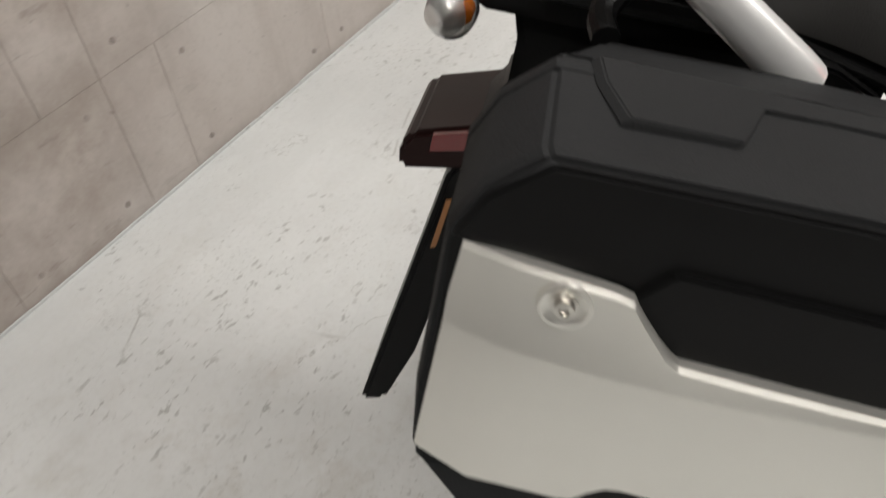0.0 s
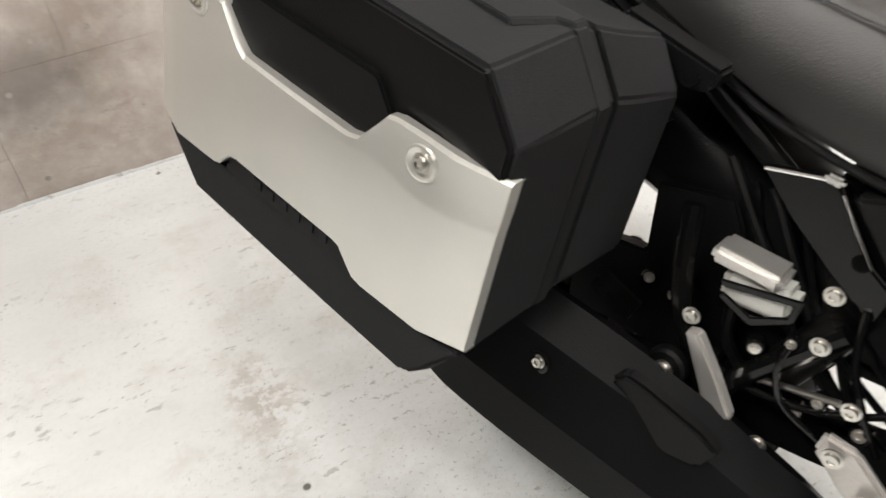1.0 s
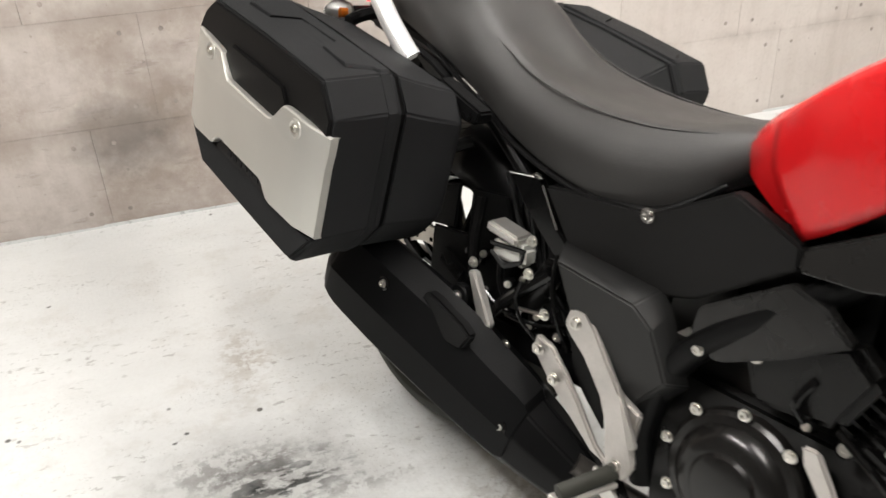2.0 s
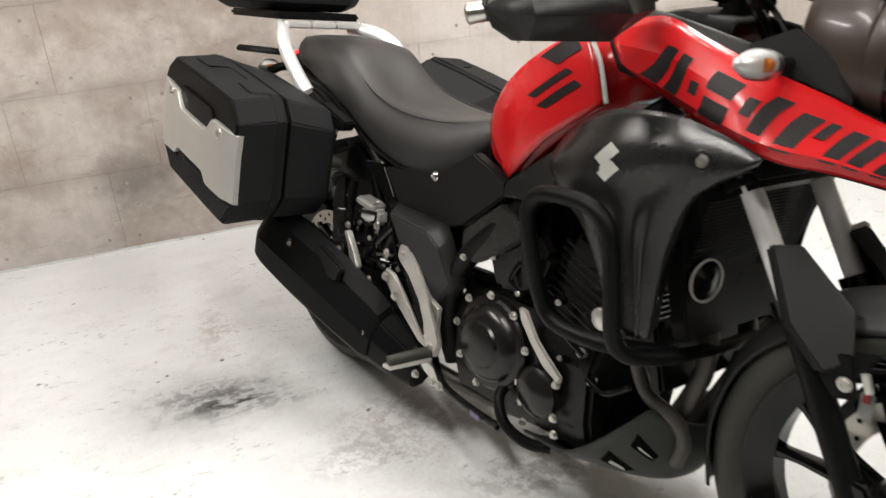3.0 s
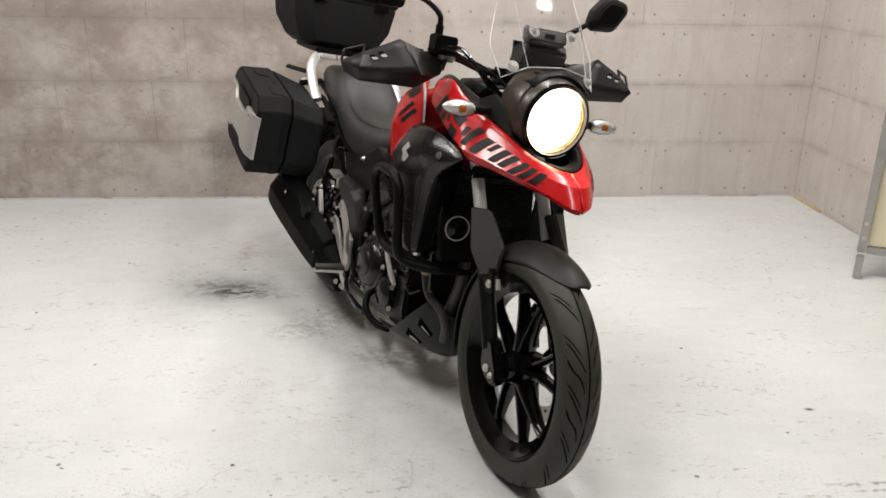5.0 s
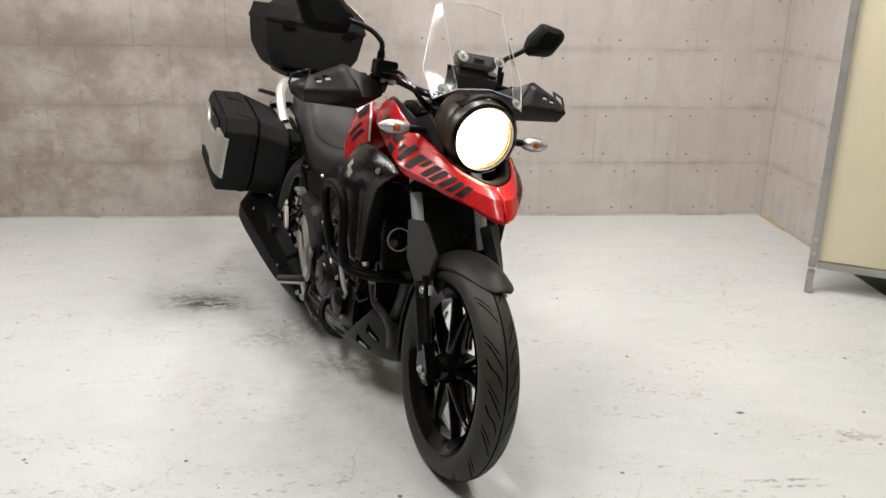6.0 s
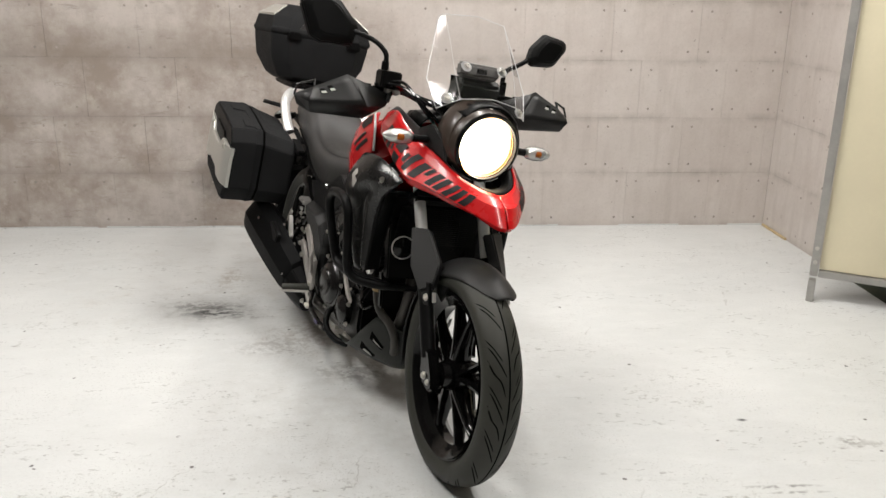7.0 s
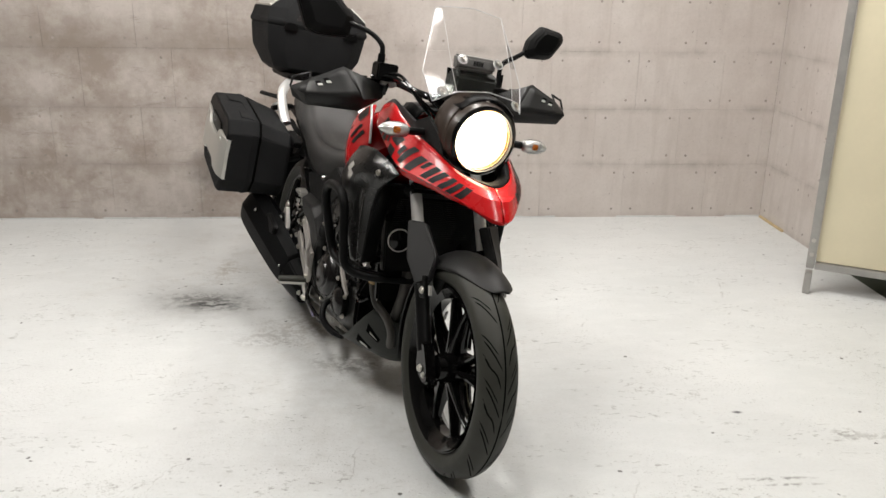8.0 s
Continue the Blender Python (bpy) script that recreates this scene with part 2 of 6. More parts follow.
    for (x, y, rx, ry, k, col, brk) in ((-0.95, 1.40, 0.30, 0.20, 0.45, (0.22, 0.22, 0.21), None), (-0.92, 1.385, 0.16, 0.085, 1.0, (0.012, 0.016, 0.016), swirl), (-0.955, 1.40, 0.20, 0.12, 0.42, (0.13, 0.125, 0.12), torn), (-1.02, 1.46, 0.16, 0.07, 0.5, (0.12, 0.115, 0.11), torn), (-0.80, 1.32, 0.12, 0.03, 0.45, (0.13, 0.12, 0.11), torn),
                                        (-0.935, 1.82, 0.07, 0.11, 0.35, (0.27, 0.225, 0.175), torn), (-0.95, 1.76, 0.08, 0.20, 0.28, (0.34, 0.30, 0.25), torn), (-0.50, 1.12, 0.24, 0.22, 0.4, (0.22, 0.19, 0.16), torn), (-0.66, 1.02, 0.16, 0.10, 0.3, (0.15, 0.14, 0.13), torn),
                                        (-0.30, 0.80, 0.20, 0.10, 0.5, (0.10, 0.09, 0.08), torn), (1.24, 0.27, 0.05, 0.03, 0.6, (0.16, 0.15, 0.14), torn), (1.30, 0.24, 0.16, 0.03, 0.4, (0.18, 0.17, 0.16), torn),
                                        (0.95, 0.405, 0.022, 0.012, 1.0, (0.03, 0.03, 0.03), None), (0.91, 0.035, 0.13, 0.010, 0.7, (0.12, 0.115, 0.11), torn), (0.94, 0.005, 0.12, 0.008, 0.6, (0.12, 0.115, 0.11), torn)):
        mask = spot_mask(t, pos, x, y, 0, rx, ry, 1)
        c = mixed(t, mul(mul(mask, brk) if brk else mask, k), c, col)
    for k, st in ((0.30, (1.2, 16, 1)), (0.25, (15, 1.0, 1))):
        scr = mul(ramp(t, noise_of(t, pos, 4, 6, 0.78, st), 0.66, 0.70), ramp(t, noise_of(t, pos, 1.7, 3), 0.45, 0.6))
        c = mixed(t, mul(scr, k), c, (0.22, 0.21, 0.195))
    t.links.new(c, p.inputs["Base Color"])
    t.links.new(math_of(t, "SUBTRACT", ramp(t, mid, 0.3, 0.75, 0.32, 0.50), mul(glass, 0.28)), p.inputs["Roughness"])
    p.inputs["Specular IOR Level"].default_value = 0.34
    bump_of(t, p, math_of(t, "ADD", math_of(t, "ADD", mid, mul(fine, 0.6)), mul(glass, 2.6)), 0.35, 0.005)
    return m


def wall_material():
    m, t, p = nodes_of("concrete_print_wallpaper")
    pos = t.nodes.new("ShaderNodeNewGeometry").outputs["Position"]
    rnd = t.nodes.new("ShaderNodeObjectInfo").outputs["Random"]
    mul = lambda a, b: math_of(t, "MULTIPLY", a, b)
    big, mid = noise_of(t, pos, 1.9, 6, 0.66, (1, 1, 0.8)), noise_of(t, pos, 6.5, 7, 0.72)
    streak = noise_of(t, pos, 6.0, 5, 0.65, (2.4, 2.4, 0.25))
    fine = noise_of(t, pos, 85, 3, 0.6)
    axes = t.nodes.new("ShaderNodeSeparateXYZ")
    t.links.new(pos, axes.inputs[0])
    weathered = ramp(t, math_of(t, "ADD", axes.outputs[0], mul(big, 0.9)), 0.45, -0.15)
    c = mixed(t, ramp(t, big, 0.3, 0.7), (0.47, 0.42, 0.385), (0.565, 0.523, 0.490))
    c = mixed(t, ramp(t, mid, 0.42, 0.7, 0, 0.6), c, (0.60, 0.555, 0.52))
    c = mixed(t, ramp(t, streak, 0.50, 0.74, 0, 0.4), c, (0.37, 0.32, 0.285))
    c = mixed(t, mul(weathered, ramp(t, noise_of(t, pos, 2.8, 7, 0.7), 0.40, 0.62, 0.12, 0.9)), c, (0.27, 0.218, 0.183))
    c = mixed(t, mul(weathered, ramp(t, noise_of(t, pos, 10, 6, 0.72), 0.52, 0.68, 0, 0.5)), c, (0.55, 0.50, 0.455))
    c = mixed(t, mul(weathered, ramp(t, noise_of(t, pos, 14, 5, 0.7, (0.5, 0.5, 2)), 0.60, 0.70, 0, 0.5)), c, (0.20, 0.165, 0.14))
    c = mixed(t, ramp(t, fine, 0.5, 0.8, 0, 0.22), c, (0.29, 0.255, 0.23))
    c = mixed(t, ramp(t, noise_of(t, pos, 48, 2, 0.5), 0.70, 0.74, 0, 0.5), c, (0.20, 0.17, 0.15))
    c = mixed(t, ramp(t, rnd, 0, 1, 0, 0.16), c, (0.34, 0.30, 0.27))
    c = mixed(t, mul(spot_mask(t, pos, -1.14, 2.667, 0.275, 0.18, 1, 0.14), 0.6), c, (0.10, 0.088, 0.08))
    # weathered bands across the print
    for z0, k, half in ((0.98, 0.6, 0.16), (0.64, 0.35, 0.08), (0.32, 0.3, 0.08)):
        row = math_of(t, "ABSOLUTE", math_of(t, "SUBTRACT", math_of(t, "ADD", axes.outputs[2], mul(math_of(t, "SUBTRACT", mid, 0.5), 0.2)), z0))
        c = mixed(t, mul(mul(ramp(t, row, half, 0.0), weathered), k), c, (0.23, 0.19, 0.16))
    # soft dark edge of the print along each course
    ping = t.nodes.new("ShaderNodeMath")
    ping.operation = "PINGPONG"
    t.links.new(axes.outputs[2], ping.inputs[0])
    ping.inputs[1].default_value = 0.15725
    edge = mul(ramp(t, ping.outputs[0], 0.035, 0.0), ramp(t, noise_of(t, pos, 5, 5, 0.7), 0.38, 0.62))
    c = mixed(t, mul(edge, 0.42), c, (0.22, 0.185, 0.16))
    t.links.new(c, p.inputs["Base Color"])
    p.inputs["Roughness"].default_value = 0.62
    bump_of(t, p, fine, 0.1, 0.001)
    return m


FLOOR_MAT, WALL_MAT = floor_material(), wall_material()
DOT_FAINT = mat("faint_printed_tie_hole", (0.31, 0.272, 0.245), 0.7, var=0.35, fine=90, bump=0)
DOT_MAT = mat("printed_tie_hole", (0.29, 0.252, 0.227), 0.7, var=0.3, fine=90, bump=0)
JOINT_MAT = mat("printed_joint", (0.285, 0.25, 0.225), 0.7, fine=60, bump=0)
# assumed dark tone of added walls, chosen for darker reflections and less fill
CLOSING_WALL = mat("dark_closing_wall", (0.075, 0.07, 0.066), 0.7, var=0.06, scale=2, fine=80, bump=0.05)
CEILING_MAT = mat("ceiling_paint", (0.42, 0.41, 0.40), 0.8, var=0.04, scale=2, fine=60, bump=0.05)
GREEN_FLOOR = mat("dark_green_floor", (0.045, 0.052, 0.035), 0.6, var=0.3, scale=5, fine=120, bump=0.1)
CREAM = mat("cream_board", (0.66, 0.60, 0.43), 0.6, var=0.05, scale=3, fine=60, bump=0.03)
ALLOY_CAST = mat("satin_cast_alloy", (0.50, 0.475, 0.45), 0.42, 0.7, var=0.2, fine=300, bump=0.2)
GALV = mat("galvanised_steel", (0.42, 0.41, 0.39), 0.45, 0.7, var=0.15, scale=12, fine=120, bump=0.1)
WOOD_TRIM = mat("pale_wood_trim", (0.55, 0.43, 0.25), 0.6, var=0.15, scale=14, fine=120, bump=0.1)


# ---- building helpers ----
ORIGIN, DRAWN = {}, set()
# the motorcycle and its luggage are drawn in units of their own; this brings them to metres
SHAPE = Matrix(((0.9007, 0, -0.0235, 0.1568), (0, 0.9065, 0, 0), (0.0063, 0, 0.9019, 0.0203), (0, 0, 0, 1)))


def finish(bm, name, material, smooth=35, bevel=0.0, solid=0.0):
    bmesh.ops.remove_doubles(bm, verts=bm.verts, dist=1e-5)
    bmesh.ops.recalc_face_normals(bm, faces=bm.faces)
    if bevel:
        edges = [e for e in bm.edges if len(e.link_faces) == 2 and e.calc_face_angle(0) > radians(25)]
        bmesh.ops.bevel(bm, geom=edges, offset=bevel, segments=2, affect="EDGES", clamp_overlap=True)
    me = bpy.data.meshes.new(name)
    bm.to_mesh(me)
    bm.free()
    me.polygons.foreach_set("use_smooth", [True] * len(me.polygons))
    me.set_sharp_from_angle(angle=radians(smooth))
    me.materials.append(material)
    return me


STEER_AT, STEER_AX = Vector((0.965, 0, 1.045)), Vector((-0.47, 0, 0.88))


def steered(bm, degrees, at=STEER_AT):
    """Turns what is fixed to the fork about the steering head."""
    m = Matrix.Translation(at) @ Matrix.Rotation(radians(degrees), 4, STEER_AX) @ Matrix.Translation(-at)
    bm.transform(m)
    return bm


def facets(verts, faces):
    """Flat-faced shell from named corners."""
    bm = bmesh.new()
    vs = {k: bm.verts.new(v) for k, v in verts.items()}
    for f in faces:
        bm.faces.new([vs[k] for k in f.split()])
    return bm


def part(name, bm, material, parent, label="", bevel=0.0, solid=0.0, smooth=35, true_size=False):
    """One mesh under a thing or a part; bm is in the frame in which the whole thing is described."""
    root = parent if parent in ORIGIN else parent.parent
    root = root if root in ORIGIN else root.parent
    if root in DRAWN and not true_size:
        bm.transform(SHAPE)
    bmesh.ops.translate(bm, vec=-ORIGIN[root], verts=bm.verts)
    ob = new(name, finish(bm, name, material, smooth, bevel))
    ob.parent = parent
    if bevel:
        ob.modifiers.new("edge_shading", "WEIGHTED_NORMAL").keep_sharp = True
    if solid:
        md = ob.modifiers.new("thickness", "SOLIDIFY")
        md.thickness, md.offset = solid, 0
    return tagged(ob, label)


def thing(name, matrix, origin, label, category, group="", drawn=False):
    ob = new(name)
    if drawn:
        origin = SHAPE @ Vector(origin)
        DRAWN.add(ob)
    ob.empty_display_size = 0.05
    ob.matrix_world = matrix @ Matrix.Translation(origin)
    ORIGIN[ob] = Vector(origin)
    return tagged(ob, label, category, group)


def box(bm, x, y, z, sx, sy, sz, m=None):
    mm = Matrix.Translation((x, y, z)) @ (m or Matrix()) @ Matrix.Diagonal((sx, sy, sz, 1))
    bmesh.ops.create_cube(bm, size=1, matrix=mm)
    return bm


def boxes(*rows):
    bm = bmesh.new()
    for r in rows:
        box(bm, *r)
    return bm


def prism(pts, a, b):
    """Polygon of 3D points moved by a on one side and by b on the other."""
    bm = bmesh.new()
    lo = [bm.verts.new(Vector(p) + Vector(a)) for p in pts]
    hi = [bm.verts.new(Vector(p) + Vector(b)) for p in pts]
    bm.faces.new(lo)
    bm.faces.new(hi[::-1])
    for i in range(len(pts)):
        j = (i + 1) % len(pts)
        bm.faces.new((lo[i], hi[i], hi[j], lo[j]))
    return bm


def side_plate(xz, y, thick):
    """Upright plate in the bike's length: outline of (x, z) at y, thick inwards and outwards."""
    return prism([(x, y, z) for x, z in xz], (0, -thick / 2, 0), (0, thick / 2, 0))


def loft(rings, closed=True, cap=True, bm=None):
    bm = bm or bmesh.new()
    vs = [[bm.verts.new(p) for p in r] for r in rings]
    n = len(rings[0])
    for r0, r1 in zip(vs, vs[1:]):
        for i in range(n if closed else n - 1):
            j = (i + 1) % n
            bm.faces.new((r0[i], r0[j], r1[j], r1[i]))
    if cap and closed:
        bm.faces.new(vs[0])
        bm.faces.new(vs[-1][::-1])
    return bm


def spline(pts, per=6):
    """Smooth polyline through the points."""
    P = [Vector(p) for p in pts]
    if len(P) < 3:
        return P
    out = []
    for i in range(len(P) - 1):
        p0, p1, p2, p3 = P[max(i - 1, 0)], P[i], P[i + 1], P[min(i + 2, len(P) - 1)]
        for k in range(per):
            s = k / per
            out.append(0.5 * (2 * p1 + (p2 - p0) * s + (2 * p0 - 5 * p1 + 4 * p2 - p3) * s * s + (3 * p1 - p0 - 3 * p2 + p3) * s ** 3))
    return out + [P[-1]]


def tube(pts, r, per=6, sides=12, r_end=None, bm=None, flat=1.0):
    path = spline(pts, per)
    rings, up = [], None
    for i, p in enumerate(path):
        d = (path[min(i + 1, len(path) - 1)] - path[max(i - 1, 0)]).normalized()
        if up is None:
            up = d.orthogonal().normalized()
        side = d.cross(up).normalized()
        up = side.cross(d).normalized()
        rr = r if r_end is None else r + (r_end - r) * i / (len(path) - 1)
        rings.append([p + (up * math.cos(a) * flat + side * math.sin(a)) * rr for a in (2 * math.pi * k / sides for k in range(sides))])
    return loft(rings, bm=bm)


def lathe(profile, centre, axis, sides=32, bm=None, open_ends=False):
    """Turns a profile of (distance along the axis, radius) about the axis through centre."""
    axis = Vector(axis).normalized()
    u = axis.orthogonal().normalized()
    w = axis.cross(u)
    c = Vector(centre)
    rings = []
    for d, r in profile:
        rings.append([c + axis * d + (u * math.cos(a) + w * math.sin(a)) * max(r, 1e-4) for a in (2 * math.pi * k / sides for k in range(sides))])
    hollow = open_ends or (abs(profile[0][0] - profile[-1][0]) < 1e-6 and abs(profile[0][1] - profile[-1][1]) < 1e-6)
    return loft(rings, cap=not hollow, bm=bm)


def bolt(centre, axis, r=0.008, h=0.006, bm=None):
    bm = lathe([(0, r * 1.35), (h * 0.3, r * 1.35), (h * 0.3, r), (h, r * 0.92), (h, r * 0.5), (h * 0.6, r * 0.45)], centre, axis, 12, bm)
    return bm


def flip(bm, s):
    if s > 0:
        for v in bm.verts:
            v.co.y = -v.co.y
    return bm


def fine_grid(rows, per=4):
    """Smooth sheet through rows of points of equal length."""
    a = [spline(r, per) for r in rows]
    cols = [spline(c, per) for c in zip(*a)]
    return [list(r) for r in zip(*cols)]


def sheet(rows, per=4, bm=None):
    return loft(fine_grid(rows, per), closed=False, cap=False, bm=bm)


def on_sheet(grid, u, v, lift, out=None):
    """Point of a grid at 0..1, 0..1, lifted along its normal (away from the bike's middle)."""
    h, w = len(grid) - 1, len(grid[0]) - 1
    i, j = min(int(v * h), h - 1), min(int(u * w), w - 1)
    fv, fu = v * h - i, u * w - j
    a, b, c, d = grid[i][j], grid[i][j + 1], grid[i + 1][j], grid[i + 1][j + 1]
    n = (b - a).cross(c - a).normalized()
    if (n.dot(Vector(out)) if out else n.y * (a.y if abs(a.y) > 1e-3 else -1)) < 0:
        n = -n
    return a * (1 - fu) * (1 - fv) + b * fu * (1 - fv) + c * (1 - fu) * fv + d * fu * fv + n * lift


def creased_grid(rows, per=5, between=3):
    """Smooth along each row, straight with hard folds from row to row."""
    a = [spline(r, per) for r in rows]
    out = []
    for r0, r1 in zip(a, a[1:]):
        out += [[p + (q - p) * (k / between) for p, q in zip(r0, r1)] for k in range(between)]
    return out + [a[-1]]


def decals(grid, quads, lift=0.0015, cuts=4, out=None):
    """Thin patches on a grid, each of four (u, v) corners."""
    bm = bmesh.new()
    for q in quads:
        rows = []
        for k in range(cuts + 1):
            s = k / cuts
            row = []
            for l in range(cuts + 1):
                r = l / cuts
                u = (q[0][0] * (1 - r) + q[1][0] * r) * (1 - s) + (q[3][0] * (1 - r) + q[2][0] * r) * s
                v = (q[0][1] * (1 - r) + q[1][1] * r) * (1 - s) + (q[3][1] * (1 - r) + q[2][1] * r) * s
                row.append(on_sheet(grid, u, v, lift, out))
            rows.append(row)
        loft(rows, closed=False, cap=False, bm=bm)
    return bm


def structure(name, bm, material, label, bevel=0.0):
    ob = new(name, finish(bm, name, material, 35, bevel))
    return tagged(ob, label, kind="structure")


# ---- the room ----
WALL_Y, EAST_X, WEST_X, SOUTH_Y = 2.667, 2.005, -3.4, -5.0
EAST_END = 1.85
structure("floor", boxes(((WEST_X + EAST_X) / 2, (WALL_Y + SOUTH_Y) / 2, -0.05, EAST_X - WEST_X + 0.02, WALL_Y - SOUTH_Y + 0.02, 0.1)), FLOOR_MAT, "pale grey painted concrete floor with scuffs, specks and oil stains")
structure("floor_outer", boxes(((EAST_X + 5.03) / 2 + 0.006, (WALL_Y + SOUTH_Y) / 2, -0.056, 5.03 - EAST_X, WALL_Y - SOUTH_Y + 0.02, 0.1)), GREEN_FLOOR, "dark green bare floor beyond the white paint")
structure("wall_north", boxes((-0.75, WALL_Y + 0.066, 1.375, 6.0, 0.12, 2.75)), JOINT_MAT, "back wall papered with a concrete panel print")
structure("wall_east", boxes((EAST_X + 0.066, (WALL_Y + EAST_END) / 2 - 0.003, 1.375, 0.12, WALL_Y - EAST_END, 2.75)), JOINT_MAT, "short side wall papered with a concrete panel print")
# added walls close the room and keep reflections dark
structure("wall_west", boxes((WEST_X - 0.06, -0.99, 1.375, 0.12, 8.0, 2.75)), CLOSING_WALL, "unseen dark wall added to close the room")
structure("wall_south", boxes((0.7, SOUTH_Y - 0.06, 1.375, 8.7, 0.12, 2.75)), CLOSING_WALL, "unseen dark wall added to close the room")
structure("wall_far_east", boxes((5.06, -0.99, 1.375, 0.12, 8.0, 2.75)), CLOSING_WALL, "dark wall added far beyond the partition")
structure("wall_far_north", boxes((3.68, WALL_Y + 0.066, 1.375, 2.8, 0.12, 2.75)), CLOSING_WALL, "dark wall added far beyond the partition")
structure("ceiling", boxes((0.7, -0.99, CEIL + 0.06, 8.7, 8.2, 0.12)), CEILING_MAT, "plain white ceiling")
structure("trim", boxes((EAST_X - 0.006, 2.50, 0.006, 0.012, 0.30, 0.012)), WOOD_TRIM, "pale wooden strip along the foot of the side wall", 0.001)

north, east = bpy.data.objects["wall_north"], bpy.data.objects["wall_east"]
ROW_H, PANEL_W, PRINT_EDGE = 0.3145, 0.483, -0.42
RIGHT_SHIFT = [0.201, 0.014, 0.234, 0.061, 0.27, 0.10, 0.30, 0.05, 0.2]
LEFT_SHIFT = [0.213, 0.41, 0.115, 0.42, 0.15, 0.37, 0.10, 0.44, 0.2]


def panel_mesh(w, h):
    bm = bmesh.new()
    box(bm, 0, 0, 0, w - 0.0009, 0.006, h - 0.0009)
    return finish(bm, "wall_panel", WALL_MAT, 35, 0.0005)


PANELS, dots, faint_dots = {}, bmesh.new(), bmesh.new()


def wall_panels(parent, start, end, place, flat_dot, SHIFT):
    for r in range(9):
        z0, z1 = r * ROW_H, min((r + 1) * ROW_H, 2.75)
        if z1 - z0 < 0.02:
            continue
        edges = [start]
        x = math.floor((start - SHIFT[r]) / PANEL_W) * PANEL_W + SHIFT[r] + PANEL_W
        while x < end - 0.02:
            if x > start + 0.02:
                edges.append(x)
            x += PANEL_W
        edges.append(end)
        for a, b in zip(edges, edges[1:]):
            key = (round(b - a, 3), round(z1 - z0, 3))
            if key not in PANELS:
                PANELS[key] = panel_mesh(*key)
            ob = new("wall_panel", PANELS[key])
            ob.parent = parent
            ob.matrix_world = place((a + b) / 2, (z0 + z1) / 2)
            for xx in (a + 0.0565, b - 0.0565):
                for zz in (z0 + 0.05, z1 - 0.05):
                    if b - a > 0.2 and z1 - z0 > 0.2:
                        lathe([(0, 0.0070), (0.0006, 0.0066), (0.0007, 0.004)], *flat_dot(xx, zz), sides=10, bm=dots if SHIFT is RIGHT_SHIFT else faint_dots)


for a, b, sh in ((WEST_X, PRINT_EDGE, LEFT_SHIFT), (PRINT_EDGE, EAST_X, RIGHT_SHIFT)):
    wall_panels(north, a, b, lambda s, z: Matrix.Translation((s, WALL_Y + 0.003, z)), lambda s, z: ((s, WALL_Y, z), (0, -1, 0)), sh)
wall_panels(east, -WALL_Y + 0.0, -EAST_END, lambda s, z: Matrix.Translation((EAST_X + 0.003, -s, z)) @ pose(0, 0, 0, 0, 0, 90), lambda s, z: ((EAST_X, -s, z), (-1, 0, 0)), LEFT_SHIFT)
tie_holes = new("tie_holes", finish(dots, "tie_holes", DOT_MAT))
tagged(tie_holes, "small dark round tie holes in the concrete print", "wall marks", kind="stuff")

faint = new("tie_holes_faint", finish(faint_dots, "tie_holes_faint", DOT_FAINT))
tagged(faint, "small faded round tie holes in the concrete print", "wall marks", kind="stuff")
# ragged line of floor paint at the wall's foot
rng = random.Random(5)
x, ragged = WEST_X, bmesh.new()
while x < EAST_X - 0.05:
    w = rng.uniform(0.05, 0.28)
    if rng.random() < 0.72:
        box(ragged, x + w / 2, WALL_Y - 0.0025, 0.003, w, 0.004, rng.uniform(0.006, 0.014))
    x += w
structure("baseboard", ragged, FLOOR_MAT, "ragged line of pale floor paint along the wall foot", 0.001)

# ceiling fittings, out of view; number and places assumed, fourth from the windscreen's reflection
for lx, ly, watts in LAMPS:
    fit_m = pose(lx, ly, CEIL)
    lamp = thing("ceiling_light", fit_m, (0, 0, 0), "white twin-tube fluorescent light on the ceiling", "ceiling light", "ceiling lights")
    part("housing", boxes((0, 0, -0.03, 0.26, 1.3, 0.06)), CEILING_MAT, lamp, bevel=0.006)
    for dx in (-0.06, 0.06):
        part("tube", lathe([(-0.6, 0.014), (0.6, 0.014)], (dx, 0, -0.08), (0, 1, 0), 12), TUBE_GLOW, lamp, "glowing white tube")

# partition board on steel feet
PART_M = Matrix.Translation((1.706, 1.476, 0)) @ pose(0, 0, 0, 0, 0, -30.7)
screen = thing("partition_board", PART_M, (0, 0, 0), "cream partition board in a steel frame on metal feet", "partition")
part("board", boxes((0.72, 0.012, 1.09, 1.40, 0.02, 1.90)), CREAM, screen, "cream painted board", 0.002)
for dx in (0.0, 1.44):
    post = part("post", boxes((dx, 0, 1.10, 0.034, 0.04, 1.98)), GALV, screen, "grey steel edge post", 0.003)
    part("foot", boxes((dx, -0.03, 0.05, 0.03, 0.05, 0.10)), GALV, screen, "worn steel foot", 0.003)
    part("bolt", bolt((dx, -0.02, 0.24), (0, -1, 0), 0.007), STEEL, post)
    part("bolt", bolt((dx, -0.02, 0.175), (0, -1, 0), 0.007), STEEL, post)
part("rail", boxes((0.72, 0.0, 0.122, 1.40, 0.03, 0.03)), GALV, screen, "steel bottom rail", 0.002)
part("rail", boxes((0.72, 0.0, 2.06, 1.40, 0.03, 0.03)), GALV, screen, "steel top rail", 0.002)

